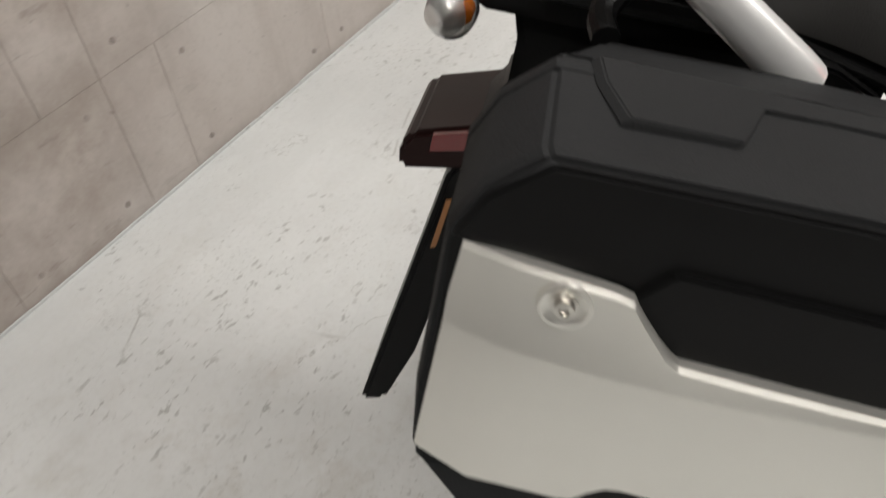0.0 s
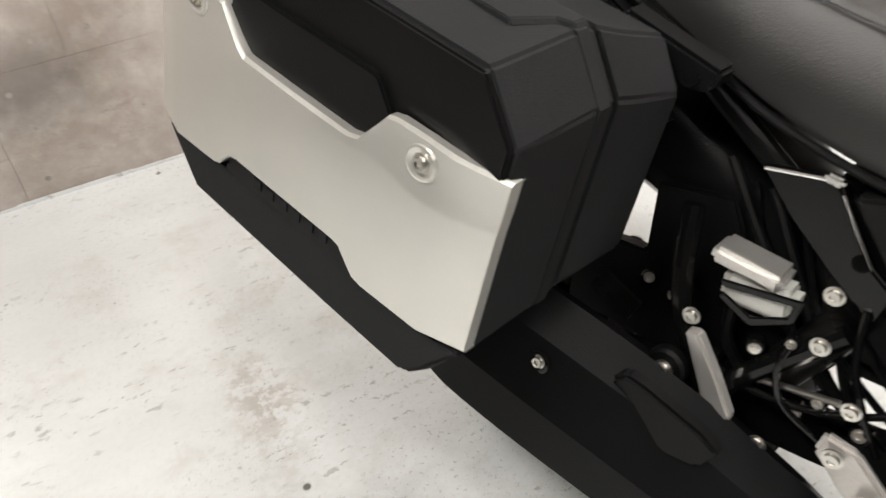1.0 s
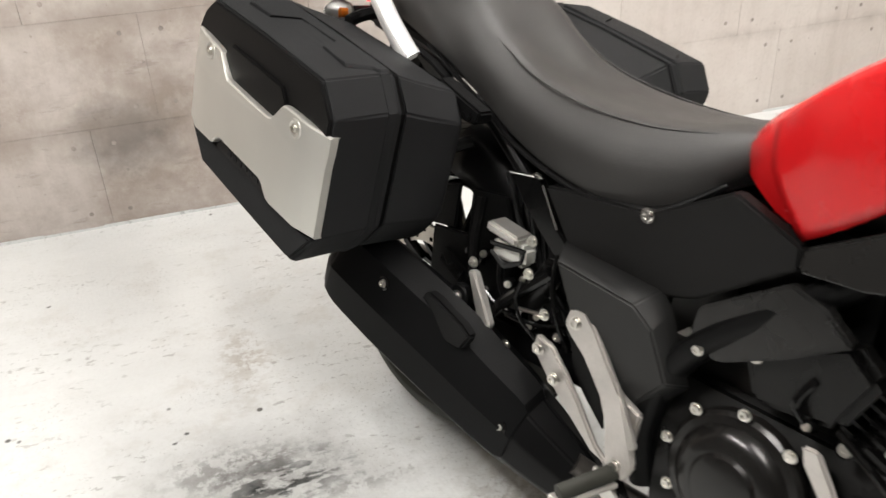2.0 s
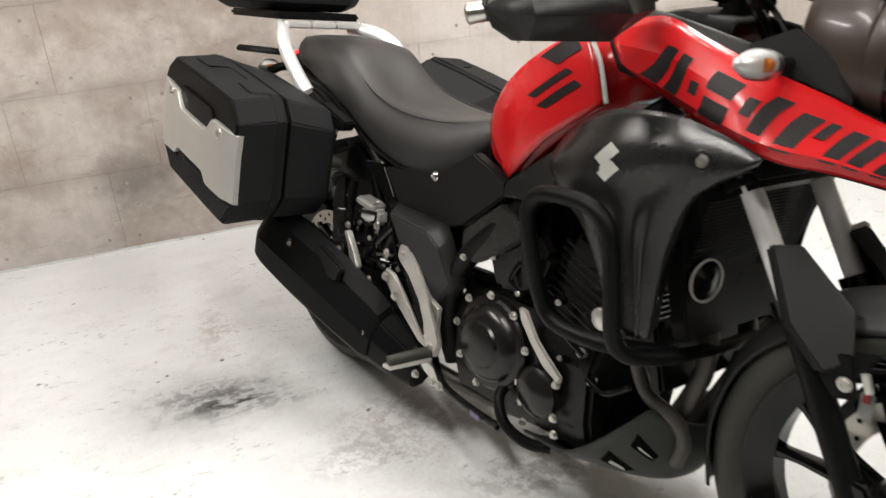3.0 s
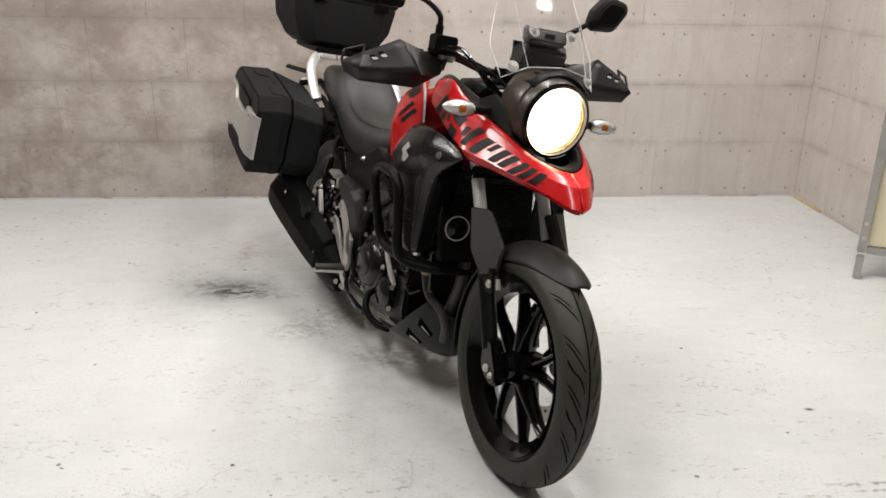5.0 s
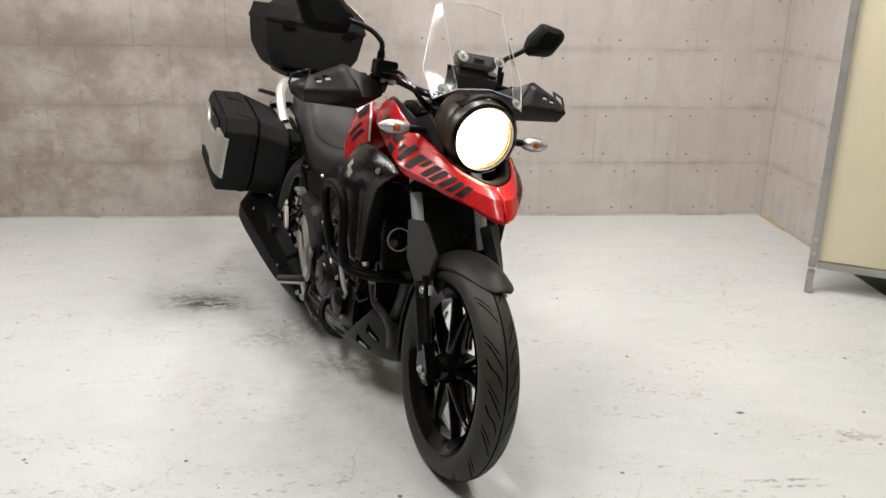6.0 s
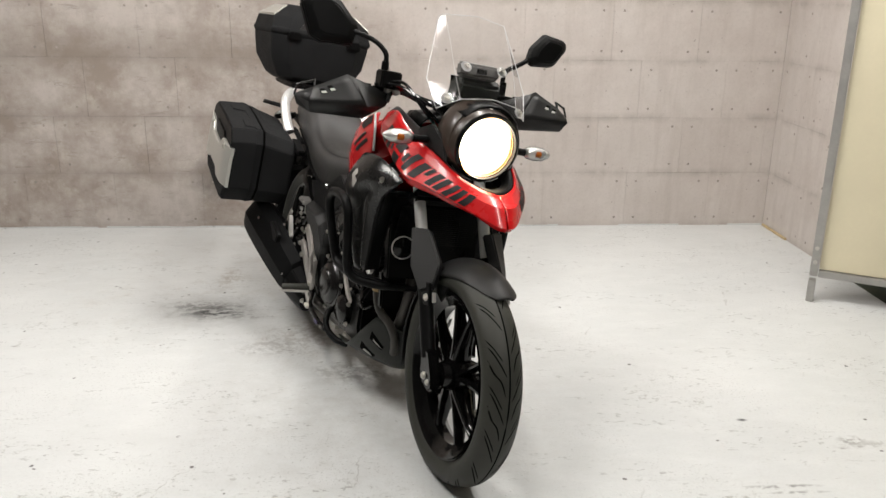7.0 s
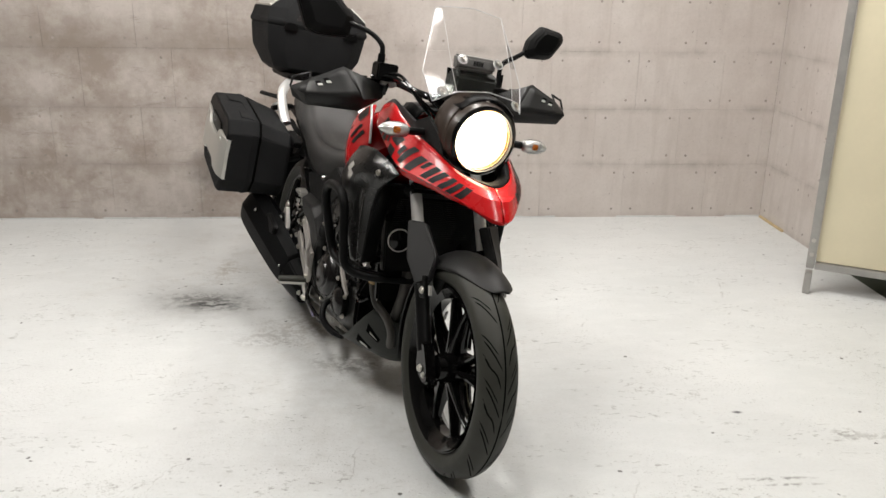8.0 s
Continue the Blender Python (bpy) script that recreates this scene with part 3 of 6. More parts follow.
# ---- the motorcycle: x ahead, y to its left, z up, leaning on its side stand ----
HD, LEAN = radians(-67.7), radians(10.65)
DIR, LEFT = Vector((math.cos(HD), math.sin(HD), 0)), Vector((-math.sin(HD), math.cos(HD), 0))
UP = Vector((0, 0, 1))
BX, BY, BZ = DIR, LEFT * math.cos(LEAN) - UP * math.sin(LEAN), UP * math.cos(LEAN) + LEFT * math.sin(LEAN)
BIKE = Matrix.Translation((-0.560, 1.465, 0)) @ Matrix((BX, BY, BZ)).transposed().to_4x4()
bike = thing("motorcycle", BIKE, (0, 0, 0), "red and black adventure motorcycle with its round headlight lit", "motorcycle", drawn=True)
SIDES = (-1, 1)
FC, FR = Vector((1.415, -0.025, 0.297)), 0.303
RC, RR = Vector((-0.010, 0, 0.306)), 0.305


PART = part


def wheel(name, c, r, half, rim_r, disc_y, disc_r, turn=0.0):
    def part(nm, bm, material, parent, label="", true_size=True):
        return PART(nm, steered(bm, turn, c), material, parent, label, true_size=True)

    k = half
    rim = part(name, lathe([(-k * 0.75, rim_r - 0.008), (-k * 0.78, rim_r), (-k * 0.70, rim_r), (-k * 0.6, rim_r - 0.014), (-k * 0.25, rim_r - 0.032), (k * 0.25, rim_r - 0.032), (k * 0.6, rim_r - 0.014),
                            (k * 0.70, rim_r), (k * 0.82, rim_r), (k * 0.84, rim_r - 0.006), (k * 0.80, rim_r - 0.010), (k * 0.62, rim_r - 0.022), (k * 0.3, rim_r - 0.040), (-k * 0.3, rim_r - 0.040), (-k * 0.62, rim_r - 0.022), (-k * 0.80, rim_r - 0.010), (-k * 0.84, rim_r - 0.006), (-k * 0.75, rim_r - 0.008)],
                           c, (0, 1, 0), 72), BLACK_GLOSS, bike, "gloss black cast wheel", true_size=True)
    h = r - rim_r
    prof = [(-0.72, 0.0), (-0.90, 0.12), (-1.0, 0.34), (-0.96, 0.52), (-0.84, 0.69), (-0.62, 0.85), (-0.32, 0.96), (0, 1.0)]
    prof = prof + [(-a, b) for a, b in prof[-2::-1]]
    part("tyre", lathe([(a * k, rim_r + 0.004 + (h - 0.004) * b) for a, b in prof] + [(0.6 * k, rim_r - 0.01), (-0.6 * k, rim_r - 0.01), (-0.72 * k, rim_r + 0.004)], c, (0, 1, 0), 96), RUBBER, rim, "black rubber tyre with a grooved tread", true_size=True)
    hub = part("hub", lathe([(-0.06, 0.024), (-0.055, 0.034), (-0.03, 0.045), (0.03, 0.045), (0.055, 0.034), (0.06, 0.024)], c, (0, 1, 0), 24), BLACK_GLOSS, rim, true_size=True)
    for i in range(10):
        a0 = 2 * math.pi * (i // 2) / 5 + 0.35
        a1 = a0 + (0.27 if i % 2 else -0.27)
        a0 += 0.09 if i % 2 else -0.09
        rings = []
        for q, wid, dep in ((0.0, 0.0105, 0.030), (0.3, 0.0078, 0.024), (0.7, 0.0068, 0.018), (0.92, 0.0085, 0.015), (1.0, 0.0125, 0.015)):
            a, rad = a0 + (a1 - a0) * q ** 0.8, 0.038 + (rim_r - 0.036 - 0.038) * q
            o, tang = c + Vector((math.cos(a) * rad, 0, math.sin(a) * rad)), Vector((-math.sin(a), 0, math.cos(a)))
            rings.append([o + tang * (wid * u) + Vector((0, dep * v, 0)) for u, v in ((-1, -0.6), (-0.45, -1), (0.45, -1), (1, -0.6), (1, 0.6), (0.45, 1), (-0.45, 1), (-1, 0.6))])
        part("spoke", loft(rings), BLACK_GLOSS, rim)
    for i in range(5):
        a = 2 * math.pi * i / 5 + 0.35 + math.pi / 5
        o = c + Vector((math.cos(a) * 0.05, 0, math.sin(a) * 0.05))
        part("carrier_arm", tube([o + Vector((0, disc_y * 0.8, 0)), c + Vector((math.cos(a) * disc_r * 0.8, disc_y, math.sin(a) * disc_r * 0.8))], 0.011, 1, 8), BLACK_GLOSS, rim)
    disc = lathe([(-0.002, disc_r), (0.002, disc_r), (0.002, disc_r * 0.72), (-0.002, disc_r * 0.72), (-0.002, disc_r)], c + Vector((0, disc_y, 0)), (0, 1, 0), 48)
    dk = part("brake_disc", disc, DISC_STEEL, rim, "drilled steel brake disc", true_size=True)
    holes = bmesh.new()
    for i in range(30):
        a = 2 * math.pi * i / 30
        rad = disc_r * (0.80 if i % 2 else 0.91)
        lathe([(-0.0028, 0.0045), (0.0028, 0.0045)], c + Vector((math.cos(a) * rad, disc_y, math.sin(a) * rad)), (0, 1, 0), 8, holes)
    tagged(part("disc_holes", holes, GROOVE_SHADE, rim, true_size=True), kind="stuff")
    # tread: a centre groove, wavy side grooves and slanting cuts, as shade-dark strips
    g = bmesh.new()

    def on_tyre(ang, y):
        s = min(abs(y) / k, 1)
        rad = rim_r + 0.0046 + (h - 0.004) * np.interp(s, [0, 0.32, 0.62, 0.84, 0.96], [1.0, 0.96, 0.85, 0.69, 0.52])
        return c + Vector((math.cos(ang) * rad, y, math.sin(ang) * rad))

    def cut(pts, w):
        left, right = [], []
        for i, (a, y) in enumerate(pts):
            a2, y2 = pts[min(i + 1, len(pts) - 1)]
            a1_, y1 = pts[max(i - 1, 0)]
            d = Vector(((a2 - a1_) * r, y2 - y1)).normalized()
            ww = w * (0.35 if i in (0, len(pts) - 1) else 1)
            left.append(on_tyre(a - d.y * ww / r, y + d.x * ww))
            right.append(on_tyre(a + d.y * ww / r, y - d.x * ww))
        loft([left, right], closed=False, cap=False, bm=g)

    n = 16
    cut([(2 * math.pi * i / 96, 0.0) for i in range(97)], 0.0022)
    for i in range(n):
        a = 2 * math.pi * i / n
        for s in SIDES:
            b = a + (math.pi / n if s > 0 else 0)
            steps = [q / 7 for q in range(8)]
            cut([(b + 0.26 * q, s * k * (0.14 + 0.66 * q)) for q in steps], 0.0016)
            cut([(b + 0.13 + 0.20 * q, s * k * (0.30 + 0.56 * q)) for q in steps], 0.0013)
            if i % 3 == 0:
                cut([(b + 0.24 + 0.30 * q + 0.03 * math.sin(6.3 * q), s * k * (0.20 + 0.66 * q)) for q in steps], 0.0018)
    tagged(part("tread_pattern", g, GROOVE_SHADE, rim, true_size=True), kind="stuff")
    return rim


front = wheel("front_wheel", FC, FR, 0.056, 0.232, 0.062, 0.145, -4.0)
rear = wheel("rear_wheel", RC, RR, 0.070, 0.228, -0.092, 0.12)
part("valve_tag", boxes((1.316, -0.004, 0.435, 0.022, 0.004, 0.045)), WHITE_PLASTIC, front, "white tag on the wheel")
part("tag_mark", boxes((1.316, -0.007, 0.452, 0.012, 0.004, 0.018)), RED, front, "red mark on the tag")

# fork, clamps and fork guards
for s in SIDES:
    y = 0.115 * s
    part("stanchion", tube([(1.00, y, 0.985), (1.235, y, 0.575)], 0.0195, 1, 20), STANCHION, bike, "chromed fork tube")
    leg = part("fork_leg", tube([(1.222, y, 0.60), (1.36, y, 0.335)], 0.0235, 1, 20), BLACK_PLASTIC, bike, "black fork leg")
    part("seal_ring", tube([(1.212, y, 0.615), (1.226, y, 0.592)], 0.031, 1, 20), BLACK_GLOSS, leg)
    part("axle_lug", flip(side_plate([(1.335, 0.37), (1.385, 0.365), (1.428, 0.30), (1.44, 0.262), (1.415, 0.245), (1.375, 0.258), (1.345, 0.29)], -0.115, 0.036), s), BLACK_GLOSS, leg, bevel=0.006)
    part("bolt", bolt((1.410, 0.133 * s, 0.276), (0, s, 0), 0.007), STEEL, leg)
    part("axle_nut", bolt((1.385, 0.134 * s, 0.288), (0, s, 0), 0.009, 0.008), STEEL, leg)
    plate = [(1.190, -0.156, 0.702), (1.214, -0.104, 0.702), (1.312, -0.098, 0.617), (1.330, -0.122, 0.548), (1.298, -0.150, 0.526), (1.240, -0.164, 0.590)]
    guard = part("fork_guard", flip(prism(plate, (0.006, -0.010, 0.004), (-0.016, 0.016, -0.010)), s), GREY_PLASTIC, bike, "dark grey angular fork guard", 0.004)
    part("guard_tab", flip(side_plate([(1.285, 0.56), (1.335, 0.565), (1.352, 0.50), (1.318, 0.49), (1.29, 0.52)], -0.138, 0.010), s), BLACK_PLASTIC, guard, bevel=0.002)
    part("bolt", bolt((1.333, 0.145 * s, 0.52), (0, s, 0), 0.009), STEEL, guard)
    part("fork_reflector", flip(side_plate([(1.350, 0.540), (1.360, 0.543), (1.370, 0.515), (1.360, 0.512)], -0.132, 0.008), s), ALLOY, guard, "pale metal tab")
part("lower_clamp", boxes((1.115, 0, 0.785, 0.07, 0.29, 0.035, pose(0, 0, 0, 0, -30, 0))), BLACK_PLASTIC, bike, bevel=0.01)
part("upper_clamp", boxes((1.005, 0, 0.975, 0.08, 0.30, 0.03, pose(0, 0, 0, 0, -30, 0))), BLACK_PLASTIC, bike, bevel=0.008)

# front mudguard
rows = []
for a, r, w, drop in ((198, 0.313, 0.050, 0.022), (176, 0.315, 0.054, 0.026), (152, 0.318, 0.058, 0.03), (130, 0.323, 0.066, 0.042), (110, 0.325, 0.074, 0.052), (92, 0.324, 0.074, 0.048), (77, 0.319, 0.064, 0.034), (66.5, 0.314, 0.046, 0.017), (61.5, 0.312, 0.022, 0.005)):
    rows.append([FC + Vector((math.cos(radians(a)) * rr, q * w + 0.010, math.sin(radians(a)) * rr)) for q, rr in ((q, r - drop * abs(q) ** 2.2) for q in (-1, -0.7, -0.35, 0, 0.35, 0.7, 1))])
mudguard = part("front_mudguard", sheet(rows, 3), GREY_PLASTIC, bike, "dark grey front mudguard", solid=0.005, true_size=True)
for s in SIDES:
    part("mudguard_stay", flip(side_plate([(1.27, 0.605), (1.36, 0.615), (1.365, 0.57), (1.32, 0.50), (1.285, 0.52)], -0.082, 0.01), s), GREY_PLASTIC, mudguard, bevel=0.003)

# brake caliper and hose
part("brake_caliper", boxes((1.29, 0.075, 0.40, 0.06, 0.05, 0.10, pose(0, 0, 0, 0, 30, 0))), ENGINE_BLACK, bike, "black brake caliper", bevel=0.01)
part("brake_hose", tube([(1.29, 0.08, 0.45), (1.23, 0.13, 0.60), (1.14, 0.14, 0.75), (1.05, 0.10, 0.95)], 0.005, 6, 8), BLACK_PLASTIC, bike)

# headlight
HL = Vector((1.304, -0.010, 0.988))
HAX = Vector((0.985, 0, -0.12)).normalized()
lamp = part("headlight", lathe([(-0.012, 0.094), (0.002, 0.097), (0.006, 0.101), (0.0, 0.106), (-0.03, 0.113), (-0.08, 0.106), (-0.125, 0.07), (-0.135, 0.0)], HL, HAX, 48, open_ends=True), SHELL_BROWN, bike, "dark smoked round headlight shell")
part("reflector", lathe([(-0.010, 0.0945), (-0.022, 0.088), (-0.034, 0.080)], HL, HAX, 64, open_ends=True), EDGE_GLOW, lamp, "warm glowing edge of the reflector")
u = Vector((-HAX.z, 0, HAX.x))
w = HAX.cross(u)
for r, a0, a1 in ((0.0905, 170, 320), (0.0865, 185, 300)):
    part("reflector_rib", tube([HL - HAX * 0.010 + (u * math.cos(radians(a)) + w * math.sin(radians(a))) * r for a in range(a0, a1, 10)], 0.0022, 1, 6), RIB_CHROME, lamp, "amber-tinted reflector rib")
part("bulb_glare", lathe([(-0.026, 0.082), (-0.020, 0.070), (-0.014, 0.045), (-0.012, 0.0)], HL, HAX, 48, open_ends=True), BULB_GLOW, lamp, "glowing white middle of the headlight")
part("lens", lathe([(-0.004, 0.0945), (0.004, 0.090), (0.012, 0.066), (0.016, 0.03), (0.017, 0.0)], HL, HAX, 48, open_ends=True), LENS, lamp, "clear glass headlight lens").visible_shadow = False
part("headlight_rim", lathe([(0.0, 0.094), (0.008, 0.096), (0.010, 0.101), (0.004, 0.107), (-0.004, 0.107), (0.0, 0.094)], HL, HAX, 48), BLACK_GLOSS, lamp)
HEAD_LAMP.matrix_world = look(BIKE @ SHAPE @ (HL + HAX * 0.035), BIKE @ SHAPE @ (HL + HAX * 2))
cowl_rows = []
for x, r in ((1.17, 0.116), (1.215, 0.124), (1.255, 0.124), (1.272, 0.119)):
    cowl_rows.append([(x, r * math.sin(radians(a)), 0.990 + r * math.cos(radians(a)) - 0.12 * (x - 1.306)) for a in range(-125, 126, 25)])
part("headlight_cowl", sheet(cowl_rows, 2), SHELL_BROWN, bike, "black plastic cowl round the headlight", solid=0.005)
part("cowl_brow", sheet([[(x, 0.112 * r * math.sin(radians(a)), 0.990 + 0.112 * r * math.cos(radians(a)) - 0.12 * (x - 1.306)) for a in range(-50, 51, 20)] for x, r in ((1.235, 1.12), (1.275, 1.10), (1.285, 1.04))], 2), BLACK_PLASTIC, bike, solid=0.004)
# dark panel between the headlight and the red nose
rows = [[(1.19, -0.140, 0.955), (1.225, -0.126, 0.938), (1.295, -0.104, 0.908), (1.350, -0.075, 0.886), (1.390, -0.031, 0.869), (1.400, 0, 0.864)],
        [(1.17, -0.10, 0.945), (1.20, -0.09, 0.925), (1.265, -0.078, 0.895), (1.315, -0.055, 0.879), (1.345, -0.022, 0.872), (1.352, 0, 0.870)]]
for s in SIDES:
    part("nose_bridge", flip(sheet(rows, 3), s), BLACK_PLASTIC, bike, "black panel under the headlight", solid=0.004)
    part("bridge_cheek", flip(prism([(1.10, -0.150, 1.000), (1.175, -0.138, 1.030), (1.235, -0.122, 0.985), (1.262, -0.116, 0.925), (1.225, -0.124, 0.937), (1.14, -0.150, 0.965)], (0, -0.004, 0), (0, 0.006, 0)), s), GREY_PLASTIC, bike, "dark grey cheek beside the headlight", 0.003)

# red nose and side shrouds
for s in SIDES:
    rows = [[(0.84, -0.150, 1.016), (0.955, -0.166, 1.036), (1.04, -0.168, 1.006), (1.137, -0.158, 0.968), (1.225, -0.130, 0.936), (1.295, -0.108, 0.906), (1.350, -0.078, 0.884), (1.392, -0.032, 0.867), (1.402, -0.002, 0.862)],
            [(0.865, -0.178, 0.985), (0.985, -0.196, 0.975), (1.07, -0.200, 0.945), (1.155, -0.190, 0.915), (1.24, -0.158, 0.892), (1.315, -0.126, 0.872), (1.382, -0.090, 0.853), (1.440, -0.038, 0.838), (1.452, -0.002, 0.834)],
            [(0.895, -0.190, 0.955), (1.02, -0.206, 0.915), (1.11, -0.214, 0.885), (1.190, -0.212, 0.862), (1.265, -0.178, 0.850), (1.33, -0.140, 0.834), (1.405, -0.088, 0.812), (1.472, -0.034, 0.788), (1.488, -0.002, 0.783)],
            [(0.905, -0.180, 0.945), (1.04, -0.194, 0.888), (1.13, -0.200, 0.858), (1.205, -0.198, 0.838), (1.275, -0.162, 0.830), (1.345, -0.122, 0.816), (1.40, -0.070, 0.800), (1.462, -0.028, 0.777), (1.482, -0.002, 0.773)]]
    g = creased_grid(rows, 5)
    sh = part("side_fairing", flip(loft(g, closed=False, cap=False), s), RED, bike, "glossy red side fairing with black slanted marks", solid=0.005, smooth=14)
    inner = [[Vector((p.x - 0.006, p.y * 0.955 + 0.004, p.z - 0.006)) for p in r] for r in g]
    part("fairing_liner", flip(loft(inner, closed=False, cap=False), s), BLACK_PLASTIC, sh, "black inner liner")
    # the lettering becomes plain slanted blocks
    k = -0.20
    marks = ((0.085, 0.118, 0.24, 0.66), (0.132, 0.162, 0.24, 0.66), (0.182, 0.206, 0.42, 0.56), (0.224, 0.292, 0.22, 0.42), (0.226, 0.294, 0.50, 0.70), (0.318, 0.344, 0.30, 0.50), (0.352, 0.388, 0.20, 0.70),
             (0.418, 0.462, 0.26, 0.70), (0.474, 0.498, 0.26, 0.48), (0.520, 0.558, 0.26, 0.70), (0.572, 0.608, 0.26, 0.70), (0.632, 0.664, 0.26, 0.70), (0.678, 0.708, 0.28, 0.70), (0.722, 0.756, 0.30, 0.72))
    for u0, u1, v0, v1 in marks:
        q = [(u0 + k * (v0 - 0.5), v0), (u1 + k * (v0 - 0.5), v0), (u1 + k * (v1 - 0.5), v1), (u0 + k * (v1 - 0.5), v1)]
        part("decal", flip(decals(g, [q], 0.0045), s), DECAL, sh)
    # grey inner fairing, between tank and red panel
    part("inner_fairing", flip(sheet([[(0.80, -0.115, 1.03), (0.90, -0.14, 1.045), (1.0, -0.15, 1.03), (1.12, -0.145, 1.0), (1.22, -0.12, 0.985)],
                                      [(0.83, -0.155, 1.0), (0.95, -0.160, 1.022), (1.04, -0.160, 0.995), (1.137, -0.150, 0.962), (1.225, -0.122, 0.93)],
                                      [(0.87, -0.165, 0.94), (0.98, -0.18, 0.92), (1.06, -0.185, 0.90), (1.14, -0.18, 0.88), (1.225, -0.140, 0.87)]], 3), s), GREY_PLASTIC, bike, "dark grey inner fairing", solid=0.004)

# grey radiator shrouds with emblem
for s in SIDES:
    rows = [[(0.79, -0.20, 0.815), (0.87, -0.232, 0.862), (0.95, -0.245, 0.885), (1.05, -0.240, 0.888), (1.13, -0.224, 0.866), (1.19, -0.215, 0.842)],
            [(0.80, -0.245, 0.775), (0.88, -0.272, 0.800), (0.96, -0.280, 0.815), (1.06, -0.270, 0.828), (1.12, -0.246, 0.828), (1.18, -0.228, 0.826)],
            [(0.83, -0.255, 0.735), (0.90, -0.274, 0.735), (0.965, -0.274, 0.745), (1.015, -0.256, 0.756), (1.060, -0.256, 0.765), (1.100, -0.236, 0.772)],
            [(0.90, -0.262, 0.68), (0.94, -0.270, 0.68), (0.975, -0.262, 0.68), (1.000, -0.246, 0.680), (1.032, -0.252, 0.682), (1.060, -0.234, 0.686)],
            [(0.945, -0.258, 0.60), (0.968, -0.264, 0.60), (0.988, -0.254, 0.60), (1.008, -0.242, 0.60), (1.028, -0.248, 0.60), (1.045, -0.232, 0.60)],
            [(0.975, -0.245, 0.51), (0.988, -0.248, 0.508), (1.002, -0.242, 0.506), (1.014, -0.236, 0.506), (1.026, -0.240, 0.508), (1.038, -0.232, 0.512)]]
    g = fine_grid(rows, 4)
    sh = part("radiator_shroud", flip(loft(g, closed=False, cap=False), s), SHROUD_GREY, bike, "dark grey radiator shroud with a silver emblem", solid=0.006)
    part("emblem", flip(decals(g, [((0.33, 0.215), (0.40, 0.15), (0.44, 0.19), (0.37, 0.255)), ((0.34, 0.285), (0.41, 0.225), (0.45, 0.265), (0.38, 0.325)), ((0.37, 0.19), (0.41, 0.20), (0.395, 0.285), (0.355, 0.275))], 0.0045), s), LOGO_SILVER, sh, "silver emblem of plain slanted shapes")
    part("bolt_dish", lathe([(-0.004, 0.020), (0.004, 0.019), (0.005, 0.016), (-0.001, 0.010)], (1.112, 0.249 * s, 0.828), (0.25, s, 0.12), 24), SHROUD_GREY, sh, "moulded bolt seat")
    part("bolt", bolt((1.112, 0.251 * s, 0.828), (0.25, s, 0.12), 0.008), STEEL, sh)
    part("shroud_lip", flip(tube([(1.038, -0.232, 0.512), (1.045, -0.232, 0.60), (1.060, -0.234, 0.686), (1.100, -0.236, 0.772), (1.18, -0.228, 0.826)], 0.004, 5, 8), s), BLACK_PLASTIC, sh)
    part("inner_fin", flip(sheet([[(1.09, -0.228, 0.775), (1.06, -0.20, 0.78), (1.05, -0.16, 0.78)], [(1.043, -0.228, 0.62), (1.03, -0.20, 0.62), (1.02, -0.17, 0.62)], [(1.034, -0.228, 0.51), (1.02, -0.20, 0.51), (1.01, -0.17, 0.51)]], 3), s), BLACK_PLASTIC, sh, solid=0.005)

# tank
rings = []
for x, top, w, low, wl in ((0.455, 0.80, 0.075, 0.745, 0.07), (0.50, 0.852, 0.125, 0.735, 0.125), (0.56, 0.905, 0.158, 0.705, 0.142), (0.62, 0.945, 0.178, 0.715, 0.15), (0.70, 0.985, 0.190, 0.775, 0.165),
                          (0.79, 1.015, 0.186, 0.835, 0.165), (0.87, 1.028, 0.160, 0.88, 0.14), (0.95, 1.02, 0.12, 0.92, 0.10)):
    h = top - low
    half = [(0, top), (0.45 * w, top - 0.012), (0.80 * w, top - 0.16 * h), (w, top - 0.42 * h), (0.97 * w, top - 0.70 * h), (wl * 0.92, low)]
    rings.append([(x, -y, z) for y, z in half] + [(x, y, z) for y, z in half[:0:-1]])
smooth_rings = [list(r) for r in zip(*[spline(c, 3) for c in zip(*rings)])]
tank = part("fuel_tank", loft(smooth_rings), RED, bike, "glossy red fuel tank with black marks", smooth=50)
for s in SIDES:
    rows = [[(0.52, -0.132, 0.83), (0.58, -0.158, 0.885), (0.66, -0.176, 0.94), (0.74, -0.176, 0.985), (0.80, -0.165, 1.01)],
            [(0.53, -0.142, 0.77), (0.60, -0.175, 0.82), (0.68, -0.192, 0.87), (0.76, -0.196, 0.92), (0.835, -0.186, 0.965)],
            [(0.59, -0.147, 0.692), (0.65, -0.172, 0.735), (0.72, -0.188, 0.792), (0.79, -0.198, 0.835), (0.865, -0.195, 0.878)]]
    g = fine_grid(rows, 4)
    cov = part("tank_cover", flip(loft(g, closed=False, cap=False), s), RED, tank, "glossy red tank side cover", solid=0.006)
    for q in (((0.60, 0.10), (0.86, 0.04), (0.90, 0.34), (0.74, 0.36)), ((0.50, 0.46), (0.80, 0.46), (0.84, 0.54), (0.56, 0.54)), ((0.56, 0.62), (0.84, 0.62), (0.88, 0.70), (0.62, 0.70))):
        part("decal", flip(decals(g, [q], 0.0055), s), DECAL, cov)
